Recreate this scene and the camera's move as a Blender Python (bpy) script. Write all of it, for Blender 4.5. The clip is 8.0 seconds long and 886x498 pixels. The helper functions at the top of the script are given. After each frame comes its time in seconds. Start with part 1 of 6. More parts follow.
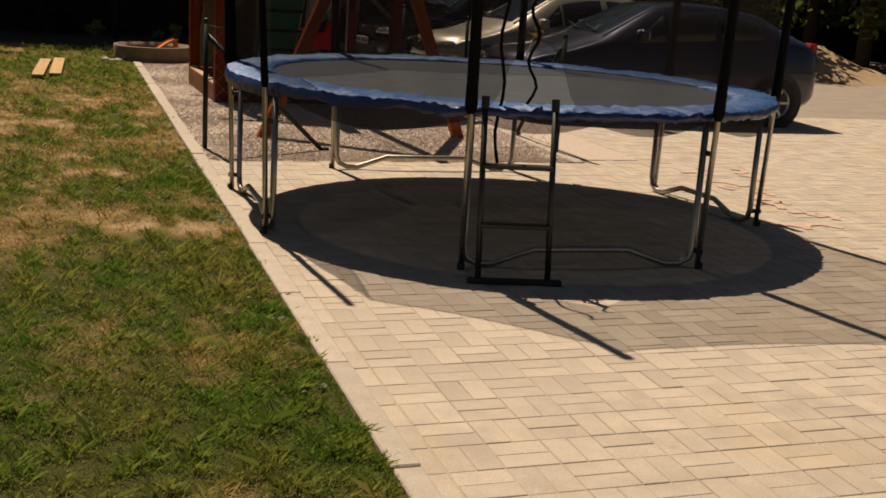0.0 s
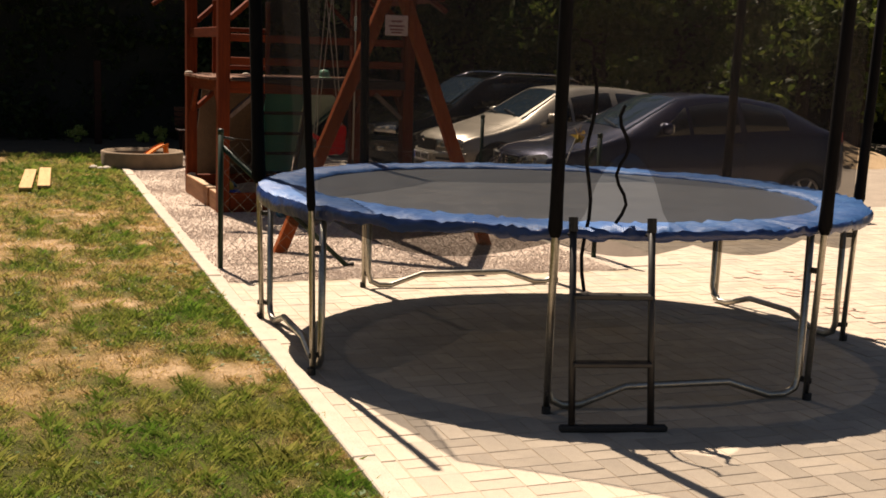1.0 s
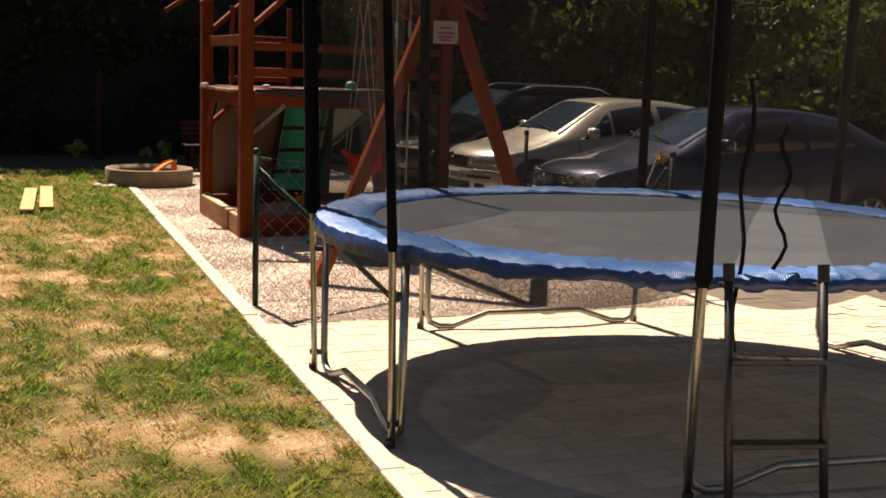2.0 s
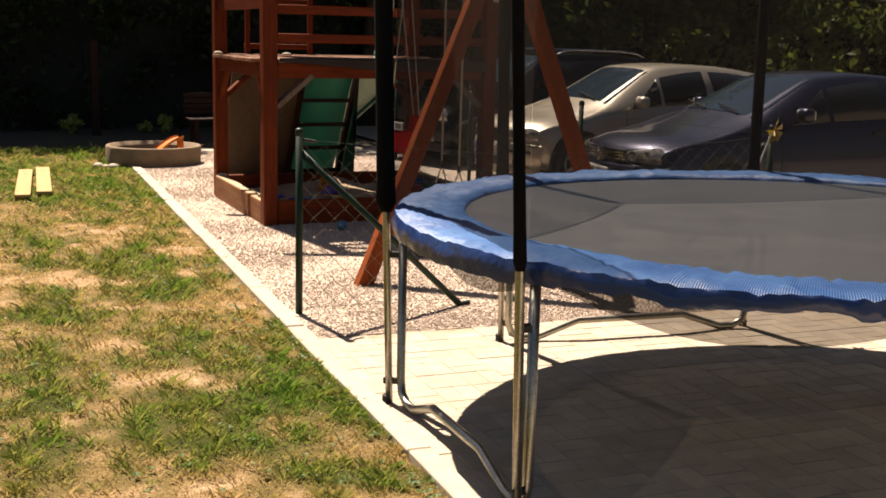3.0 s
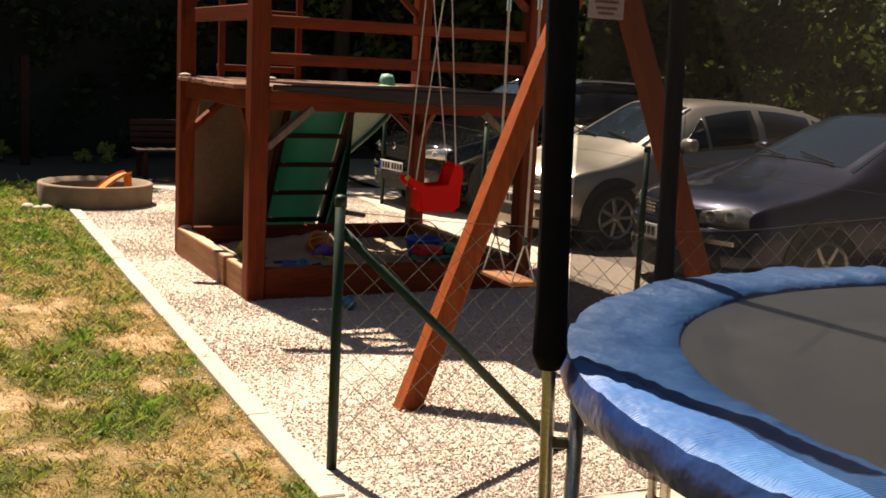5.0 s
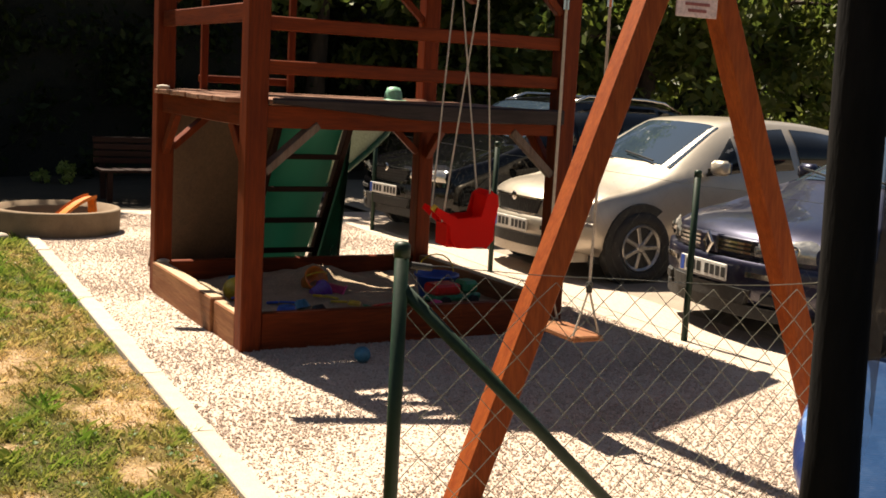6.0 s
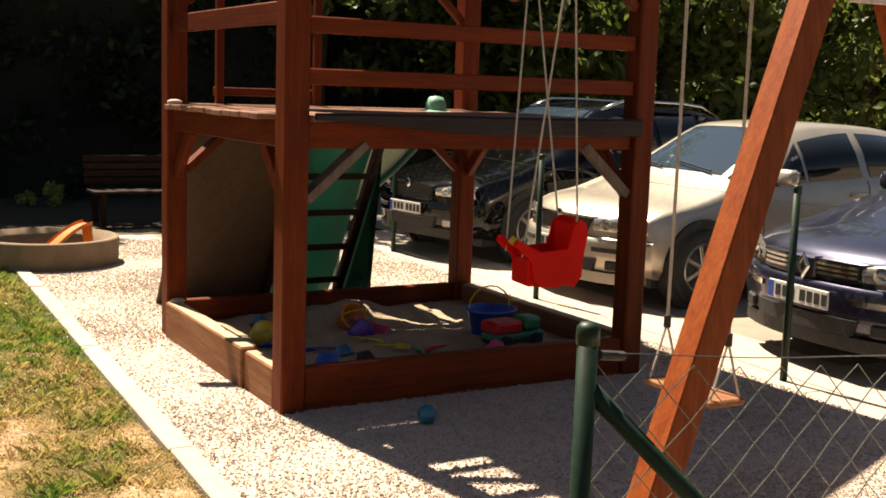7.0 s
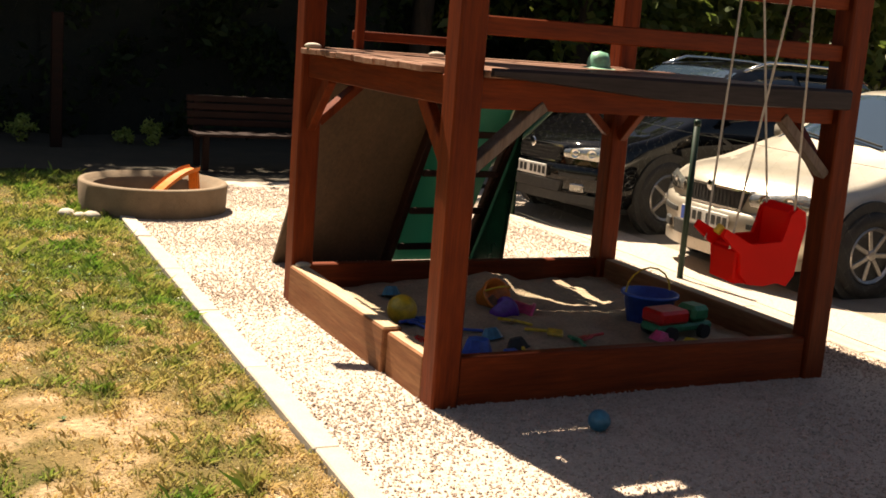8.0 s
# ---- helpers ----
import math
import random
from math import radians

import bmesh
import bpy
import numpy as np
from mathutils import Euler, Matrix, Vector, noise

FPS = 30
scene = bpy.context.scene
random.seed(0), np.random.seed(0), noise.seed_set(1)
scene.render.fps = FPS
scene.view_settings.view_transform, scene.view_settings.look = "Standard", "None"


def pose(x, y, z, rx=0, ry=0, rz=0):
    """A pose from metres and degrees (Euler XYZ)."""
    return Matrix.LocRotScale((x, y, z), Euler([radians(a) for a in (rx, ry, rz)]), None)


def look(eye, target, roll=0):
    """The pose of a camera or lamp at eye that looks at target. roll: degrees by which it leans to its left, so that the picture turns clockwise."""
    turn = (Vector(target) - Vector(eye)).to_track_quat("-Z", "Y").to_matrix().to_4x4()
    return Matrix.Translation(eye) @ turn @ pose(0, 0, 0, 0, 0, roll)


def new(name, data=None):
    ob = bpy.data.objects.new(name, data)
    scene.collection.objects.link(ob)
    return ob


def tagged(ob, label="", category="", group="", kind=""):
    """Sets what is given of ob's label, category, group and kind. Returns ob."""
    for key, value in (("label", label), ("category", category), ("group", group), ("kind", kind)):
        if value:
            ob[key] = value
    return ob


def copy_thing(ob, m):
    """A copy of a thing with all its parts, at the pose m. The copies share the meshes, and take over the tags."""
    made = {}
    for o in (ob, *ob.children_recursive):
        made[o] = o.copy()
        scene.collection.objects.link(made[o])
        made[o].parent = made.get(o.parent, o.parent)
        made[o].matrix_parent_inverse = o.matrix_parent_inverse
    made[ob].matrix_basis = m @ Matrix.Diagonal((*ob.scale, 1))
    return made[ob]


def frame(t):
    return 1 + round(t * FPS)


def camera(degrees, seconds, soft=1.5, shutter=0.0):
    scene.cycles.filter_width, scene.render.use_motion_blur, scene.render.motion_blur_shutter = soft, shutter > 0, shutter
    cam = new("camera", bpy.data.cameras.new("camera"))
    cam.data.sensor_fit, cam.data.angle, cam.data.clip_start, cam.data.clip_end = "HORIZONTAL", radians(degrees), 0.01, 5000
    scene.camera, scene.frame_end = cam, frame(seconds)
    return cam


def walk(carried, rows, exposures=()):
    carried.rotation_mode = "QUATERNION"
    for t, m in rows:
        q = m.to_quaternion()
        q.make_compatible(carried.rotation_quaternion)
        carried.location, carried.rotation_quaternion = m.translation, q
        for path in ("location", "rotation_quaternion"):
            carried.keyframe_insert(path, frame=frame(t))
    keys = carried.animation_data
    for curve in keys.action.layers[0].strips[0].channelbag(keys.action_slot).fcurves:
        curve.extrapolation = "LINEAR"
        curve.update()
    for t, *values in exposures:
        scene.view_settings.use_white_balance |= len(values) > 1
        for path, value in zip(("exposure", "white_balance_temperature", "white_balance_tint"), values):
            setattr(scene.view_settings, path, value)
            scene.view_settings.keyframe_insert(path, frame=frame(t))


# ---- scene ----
cam = camera(42.0, 8.0, soft=1.7)
UNIT = 1.07  # metres to one unit of the plan below
PATH = [
    (0, (-0.993, -9.291, 1.583), (-0.367, -7.452, 1.108), 3.6),
    (0.5, (-1.076, -8.87, 1.612), (-0.42, -7.015, 1.252), 2.8),
    (1, (-1.238, -8.366, 1.64), (-0.56, -6.513, 1.313), 2.0),
    (1.5, (-1.318, -7.858, 1.63), (-0.626, -6.003, 1.342), 2.2),
    (3, (-1.414, -5.989, 1.584), (-0.705, -4.154, 1.221), 1.4),
    (3.5, (-1.413, -5.459, 1.573), (-0.678, -3.627, 1.247), 1.9),
    (4, (-1.340, -4.855, 1.574), (-0.632, -3.149, 1.283), 2.1),
    (5.5, (-1.232, -3.175, 1.531), (-0.378, -1.394, 1.215), 3.3),
    (6, (-1.168, -2.592, 1.5), (-0.284, -0.82, 1.216), 3.1),
    (6.5, (-1.131, -2.037, 1.505), (-0.227, -0.274, 1.233), 2.3),
    (7, (-1.128, -1.541, 1.5), (-0.215, 0.217, 1.226), 1.9),
    (7.5, (-1.112, -1.102, 1.504), (-0.206, 0.654, 1.196), 2.7),
    (8, (-1.227, -0.728, 1.499), (-0.423, 1.065, 1.13), 4.4),
]
EXPOSURES = [(0.0, 0.36, 7600, 14), (0.5, 0.70, 7450, 14), (1.0, 1.23, 7350, 16), (1.5, 1.46, 7320, 16), (3.5, 1.57, 7340, 16), (5.5, 1.65, 7250, 12), (8.0, 1.82, 7480, 11)]
walk(cam, [(t, look(Vector(eye) * UNIT, Vector(target) * UNIT, roll)) for t, eye, target, roll in PATH], EXPOSURES)

# ---- light ----
SUN_EL, SUN_AZ = radians(59.0), radians(-11.0)  # azimuth from +y towards +x
world = bpy.data.worlds.new("sky")
scene.world = world
world.use_nodes = True
wn = world.node_tree.nodes
sky = wn.new("ShaderNodeTexSky")
sky.sky_type, sky.sun_disc, sky.sun_elevation, sky.sun_rotation = "NISHITA", False, SUN_EL, SUN_AZ
world.node_tree.links.new(sky.outputs[0], wn["Background"].inputs[0])
wn["Background"].inputs[1].default_value = 0.0245
sun_data = bpy.data.lights.new("sun", "SUN")
sun_data.energy, sun_data.angle, sun_data.color = 4.6, radians(0.55), (1.0, 0.92, 0.80)
sun = new("sun", sun_data)
to_sun = Vector((math.sin(SUN_AZ) * math.cos(SUN_EL), math.cos(SUN_AZ) * math.cos(SUN_EL), math.sin(SUN_EL)))
sun.matrix_world = look(to_sun * 40, (0, 0, 0))


# ---- materials ----
def shader(name):
    m = bpy.data.materials.new(name)
    m.use_nodes = True
    nt = m.node_tree
    return m, nt, nt.nodes["Principled BSDF"]


def add(nt, kind, **inputs):
    n = nt.nodes.new(kind)
    for k, v in inputs.items():
        n.inputs[k.replace("_", " ")].default_value = v
    return n


def mixed(nt, fac, a, b, blend="MIX"):
    n = nt.nodes.new("ShaderNodeMix")
    n.data_type, n.blend_type = "RGBA", blend
    for sock, v in ((0, fac), (6, a), (7, b)):
        if isinstance(v, bpy.types.NodeSocket):
            nt.links.new(v, n.inputs[sock])
        elif sock == 0:
            n.inputs[0].default_value = v
        else:
            n.inputs[sock].default_value = (*v, 1)
    return n.outputs[2]


def ramp(nt, src, lo, hi):
    n = nt.nodes.new("ShaderNodeMapRange")
    n.inputs[1].default_value, n.inputs[2].default_value = lo, hi
    nt.links.new(src, n.inputs[0])
    return n.outputs[0]


def coords(nt, stretch=(1, 1, 1), space="Object"):
    tc = nt.nodes.new("ShaderNodeTexCoord")
    mp = nt.nodes.new("ShaderNodeMapping")
    mp.inputs[3].default_value = stretch
    nt.links.new(tc.outputs[space], mp.inputs[0])
    return mp.outputs[0]


def noisy(nt, vec, scale, detail=4, rough=0.6):
    n = add(nt, "ShaderNodeTexNoise", Scale=scale, Detail=detail, Roughness=rough)
    nt.links.new(vec, n.inputs[0])
    return n.outputs[0]


def surface(name, c1, c2, scale=6.0, rough=0.6, metal=0.0, bump=0.15, fine=80.0, stretch=(1, 1, 1), dirt=None, dirt_amount=0.5,
            rand=0.0, island=0.0, coat=0.0, spec=0.5, depth=0.004):
    m, nt, b = shader(name)
    v = coords(nt, stretch)
    col = mixed(nt, ramp(nt, noisy(nt, v, scale), 0.32, 0.68), c1, c2)
    grain = noisy(nt, v, fine, 3)
    col = mixed(nt, ramp(nt, grain, 0.3, 0.7), col, mixed(nt, 0.35, col, (0, 0, 0)))
    if dirt:
        col = mixed(nt, ramp(nt, noisy(nt, v, scale * 0.35, 6, 0.7), 0.5, 0.5 + dirt_amount * 0.5), col, dirt)
    if rand or island:
        if rand:
            src = nt.nodes.new("ShaderNodeObjectInfo").outputs["Random"]
        else:
            src = nt.nodes.new("ShaderNodeNewGeometry").outputs["Random Per Island"]
        col = mixed(nt, ramp(nt, src, 0, 1), col, mixed(nt, rand or island, col, (0, 0, 0)))
    nt.links.new(col, b.inputs["Base Color"])
    b.inputs["Metallic"].default_value = metal
    b.inputs["Coat Weight"].default_value = coat
    b.inputs["Specular IOR Level"].default_value = spec
    r = nt.nodes.new("ShaderNodeMapRange")
    r.inputs[3].default_value, r.inputs[4].default_value = max(rough - 0.12, 0.03), min(rough + 0.12, 1)
    nt.links.new(noisy(nt, v, scale * 2.3), r.inputs[0])
    nt.links.new(r.outputs[0], b.inputs["Roughness"])
    if bump:
        bp = nt.nodes.new("ShaderNodeBump")
        bp.inputs["Strength"].default_value, bp.inputs["Distance"].default_value = bump, depth
        nt.links.new(grain, bp.inputs["Height"])
        nt.links.new(bp.outputs[0], b.inputs["Normal"])
    return m


def wood(name, c1, c2, axis="z", rough=0.55, rand=0.25, bump=0.3):
    s = {"x": (0.08, 1, 1), "y": (1, 0.08, 1), "z": (1, 1, 0.08)}[axis]
    return surface(name, c1, c2, 26, rough, bump=bump, fine=110, stretch=s, rand=rand, depth=0.003, spec=0.14)


RED1, RED2 = (0.20, 0.034, 0.0055), (0.115, 0.0165, 0.003)
M_WX, M_WY, M_WZ = (wood("stained_wood_" + a, RED1, RED2, a) for a in "xyz")
M_LEGWOOD = wood("swing_wood", (0.34, 0.078, 0.015), (0.24, 0.046, 0.009), "z")
M_DECK = wood("deck_boards", (0.36, 0.22, 0.16), (0.24, 0.10, 0.06), "x", rough=0.45)
M_SLATE = wood("roof_shaded_wood", (0.062, 0.048, 0.046), (0.035, 0.027, 0.027), "x", rough=0.6)
M_BRACE = wood("pale_brace_wood", (0.21, 0.165, 0.14), (0.15, 0.10, 0.075), "z", rough=0.7)
M_SANDBOARD = wood("board_top_wood", (0.34, 0.16, 0.075), (0.24, 0.09, 0.04), "y", rough=0.65)
M_SUNTOP = wood("sunlit_bleached_sandy_wood", (0.56, 0.42, 0.28), (0.42, 0.29, 0.18), "y", rough=0.8, rand=0.1)
M_PINE = wood("fresh_pine", (0.62, 0.40, 0.19), (0.5, 0.3, 0.13), "y", rough=0.6, rand=0.1)
# dark red taken near black, with the deep shade painted in
M_BENCH = wood("shaded_bench_wood", (0.034, 0.010, 0.006), (0.020, 0.006, 0.004), "x")
# browns lowered to hold the shade on the panel's underside
M_PANEL = surface("plywood_panel", (0.105, 0.062, 0.033), (0.07, 0.042, 0.022), 4, 0.75, fine=60, bump=0.2, stretch=(1, 1, 0.3))
M_PAVER = surface("concrete_paver", (0.56, 0.468, 0.362), (0.435, 0.362, 0.29), 5, 0.85, bump=0.5, fine=220, rand=0.20, dirt=(0.42, 0.32, 0.21), dirt_amount=0.6)
M_PAVER_FAR = surface("concrete_paver_field", (0.56, 0.468, 0.362), (0.435, 0.362, 0.29), 5, 0.85, bump=0.5, fine=220, island=0.16, dirt=(0.42, 0.32, 0.21), dirt_amount=0.6)
M_JOINT = surface("joint_sand", (0.47, 0.37, 0.27), (0.40, 0.31, 0.22), 14, 0.95, bump=0.6, fine=260)
M_KERB = surface("kerb_concrete", (0.53, 0.455, 0.368), (0.43, 0.365, 0.29), 8, 0.85, bump=0.4, fine=240, rand=0.12, dirt=(0.33, 0.27, 0.2), dirt_amount=0.8)
M_RING = surface("well_ring_concrete", (0.23, 0.155, 0.092), (0.16, 0.11, 0.065), 6, 0.9, bump=0.5, fine=160, dirt=(0.2, 0.15, 0.1), dirt_amount=0.8)
M_GRAVELBED = surface("gravel_bed", (0.555, 0.443, 0.358), (0.455, 0.36, 0.287), 40, 0.95, bump=0.6, fine=150, depth=0.006)
M_PEBBLE = surface("gravel_stone", (0.625, 0.492, 0.402), (0.505, 0.392, 0.32), 12, 0.85, bump=0.2, fine=200, island=0.38)
M_SAND = surface("play_sand", (0.40, 0.30, 0.195), (0.31, 0.225, 0.145), 6, 0.95, bump=0.8, fine=60, depth=0.012)
M_SANDHEAP = surface("building_sand", (0.42, 0.29, 0.16), (0.33, 0.22, 0.12), 3, 0.95, bump=0.7, fine=40, depth=0.02)
# earth tone lowered so that it carries the tree shade
M_EARTH = surface("shaded_earth", (0.075, 0.052, 0.03), (0.045, 0.034, 0.02), 2.5, 0.95, bump=0.7, fine=30, depth=0.02)
M_ASPHALT = surface("parking_surface", (0.32, 0.26, 0.2), (0.25, 0.2, 0.155), 3, 0.9, bump=0.6, fine=120, depth=0.01)
M_STEEL = surface("galvanised_tube", (0.52, 0.49, 0.43), (0.40, 0.37, 0.31), 14, 0.36, metal=1.0, bump=0.05, fine=120)
M_BLACKTUBE = surface("black_tube", (0.011, 0.009, 0.008), (0.02, 0.016, 0.013), 12, 0.45, bump=0.1, fine=90)
M_SLEEVE = surface("black_foam_sleeve", (0.006, 0.0055, 0.0055), (0.011, 0.01, 0.01), 10, 0.85, spec=0.08, bump=0.5, fine=60, stretch=(1, 1, 0.2), depth=0.006)
M_RUBBER = surface("black_rubber", (0.015, 0.015, 0.015), (0.025, 0.022, 0.02), 10, 0.8, bump=0.2, fine=60)
M_BED = surface("jumping_mat", (0.016, 0.0145, 0.013), (0.013, 0.0115, 0.0105), 2, 0.42, bump=0.2, fine=400, spec=0.6, dirt=(0.045, 0.038, 0.030), dirt_amount=0.9)
M_GREENPOST = surface("green_painted_steel", (0.005, 0.020, 0.011), (0.008, 0.028, 0.014), 14, 0.5, bump=0.05, fine=60, spec=0.25)
M_WIRE = surface("fence_wire", (0.16, 0.17, 0.15), (0.24, 0.25, 0.22), 30, 0.30, metal=0.7, bump=0)
M_ROPE = surface("swing_rope", (0.5, 0.45, 0.38), (0.38, 0.33, 0.27), 60, 0.8, bump=0.6, fine=300)
M_CHALK = surface("red_chalk", (0.55, 0.30, 0.22), (0.55, 0.45, 0.36), 30, 0.95, bump=0.1)
M_SLIDEDARK = surface("dark_green_plastic", (0.012, 0.075, 0.045), (0.008, 0.05, 0.03), 3, 0.3, bump=0.1, fine=12, dirt=(0.05, 0.09, 0.06))
M_SLIDEPALE = surface("pale_slide_side", (0.42, 0.47, 0.33), (0.33, 0.38, 0.26), 4, 0.45, bump=0.05)
M_SIGN = surface("sign_plate", (0.70, 0.55, 0.53), (0.62, 0.46, 0.44), 10, 0.5, bump=0)
M_SIGNBAR = surface("sign_print", (0.32, 0.09, 0.08), (0.25, 0.07, 0.07), 10, 0.6, bump=0)


def leaf_material(name, a, c, through_light=0.4, gloss=0.5):
    m, nt, b = shader(name)
    rnd = nt.nodes.new("ShaderNodeNewGeometry").outputs["Random Per Island"]
    col = mixed(nt, rnd, a, c)
    nt.links.new(col, b.inputs["Base Color"])
    b.inputs["Roughness"].default_value = 0.5
    b.inputs["Specular IOR Level"].default_value = gloss
    tr = nt.nodes.new("ShaderNodeBsdfTranslucent")
    nt.links.new(col, tr.inputs[0])
    mx = nt.nodes.new("ShaderNodeMixShader")
    mx.inputs[0].default_value = through_light
    nt.links.new(b.outputs[0], mx.inputs[1])
    nt.links.new(tr.outputs[0], mx.inputs[2])
    nt.links.new(mx.outputs[0], nt.nodes["Material Output"].inputs[0])
    return m


def plastic(name, c, rough=0.38):
    return surface(name, c, tuple(v * 0.72 for v in c), 9, rough, bump=0.08, fine=40)


M_RED, M_YELLOW, M_BLUE = plastic("red_plastic", (0.60, 0.008, 0.006)), plastic("yellow_plastic", (0.7, 0.45, 0.03)), plastic("blue_plastic", (0.03, 0.10, 0.48))
M_ORANGE, M_PINK, M_GREENTOY = plastic("orange_plastic", (0.75, 0.19, 0.010)), plastic("pink_plastic", (0.7, 0.07, 0.22)), plastic("green_toy_plastic", (0.03, 0.22, 0.10))
M_SWINGRED = leaf_material("swing_red_plastic", (0.80, 0.007, 0.005), (0.76, 0.006, 0.005), 0.5, 0.25)
M_SLIDE = leaf_material("green_plastic_slide", (0.05, 0.195, 0.145), (0.05, 0.195, 0.145), 0.36, 0.3)
M_PURPLE = plastic("purple_plastic", (0.14, 0.03, 0.30))
M_MINT, M_TEAL = plastic("mint_plastic", (0.25, 0.55, 0.38)), plastic("teal_plastic", (0.03, 0.17, 0.27))


def pad_material(name, dark, pale, worn, ribbed, rough=0.48, gloss=0.3):
    m, nt, b = shader(name)
    v = coords(nt)
    big = noisy(nt, v, 2.2, 5)
    col = mixed(nt, ramp(nt, big, 0.35, 0.7), dark, pale)
    col = mixed(nt, ramp(nt, noisy(nt, v, 9, 6, 0.75), 0.6, 0.85), col, worn)
    nt.links.new(col, b.inputs["Base Color"])
    b.inputs["Roughness"].default_value = rough
    b.inputs["Specular IOR Level"].default_value = gloss
    # fine ribs that run outwards
    turn = nt.nodes.new("ShaderNodeTexGradient")
    turn.gradient_type = "RADIAL"
    nt.links.new(v, turn.inputs[0])
    many = add(nt, "ShaderNodeMath")
    many.operation, many.inputs[1].default_value = "MULTIPLY", 8200.0
    nt.links.new(turn.outputs[1], many.inputs[0])
    ribs = nt.nodes.new("ShaderNodeMath")
    ribs.operation = "SINE"
    nt.links.new(many.outputs[0], ribs.inputs[0])
    weave = ribs.outputs[0]
    bp = add(nt, "ShaderNodeBump", Strength=ribbed, Distance=0.003)
    nt.links.new(weave, bp.inputs["Height"])
    bq = add(nt, "ShaderNodeBump", Strength=0.5, Distance=0.035)
    nt.links.new(noisy(nt, v, 9, 3, 0.5), bq.inputs["Height"])
    nt.links.new(bp.outputs[0], bq.inputs["Normal"])
    nt.links.new(bq.outputs[0], b.inputs["Normal"])
    return m


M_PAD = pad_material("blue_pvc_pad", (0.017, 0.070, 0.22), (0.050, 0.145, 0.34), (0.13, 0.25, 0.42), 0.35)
# navy edge: the pad's blue, darkened for its side away from the sun
M_PADEDGE = pad_material("shaded_navy_pvc_edge", (0.005, 0.020, 0.095), (0.012, 0.040, 0.15), (0.03, 0.08, 0.2), 0.01, 0.30, 0.6)


def net_material(name, hole):
    m, nt, b = shader(name)
    b.inputs["Base Color"].default_value = (0.038, 0.032, 0.028, 1)
    b.inputs["Roughness"].default_value = 1.0
    b.inputs["Specular IOR Level"].default_value = 0.0
    t = nt.nodes.new("ShaderNodeBsdfTransparent")
    mx = nt.nodes.new("ShaderNodeMixShader")
    r = nt.nodes.new("ShaderNodeMapRange")
    r.inputs[3].default_value, r.inputs[4].default_value = hole - 0.08, hole + 0.08
    nt.links.new(noisy(nt, coords(nt, (1, 1, 0.4)), 3.0), r.inputs[0])
    nt.links.new(r.outputs[0], mx.inputs[0])
    nt.links.new(b.outputs[0], mx.inputs[1])
    nt.links.new(t.outputs[0], mx.inputs[2])
    nt.links.new(mx.outputs[0], nt.nodes["Material Output"].inputs[0])
    return m



def mat_cloth():
    """The woven mat lets a little light through."""
    m = M_BED
    nt = m.node_tree
    t = nt.nodes.new("ShaderNodeBsdfTransparent")
    mx = nt.nodes.new("ShaderNodeMixShader")
    b = nt.nodes["Principled BSDF"]
    b.inputs["Sheen Weight"].default_value, b.inputs["Sheen Roughness"].default_value = 1.0, 0.30
    mx.inputs[0].default_value = 0.017
    nt.links.new(nt.nodes["Principled BSDF"].outputs[0], mx.inputs[1])
    nt.links.new(t.outputs[0], mx.inputs[2])
    nt.links.new(mx.outputs[0], nt.nodes["Material Output"].inputs[0])


mat_cloth()
M_NET = net_material("safety_net", 0.57)
M_SKIRT = net_material("lower_net", 0.30)


def lawn_colour(nt):
    """How dry the lawn is (red) and how bare (green), stored with the lawn's own mesh."""
    a = nt.nodes.new("ShaderNodeVertexColor")
    a.layer_name = "dryness"
    sp = nt.nodes.new("ShaderNodeSeparateColor")
    nt.links.new(a.outputs[0], sp.inputs[0])
    return sp.outputs[0], sp.outputs[1], nt.nodes.new("ShaderNodeNewGeometry").outputs["Position"]


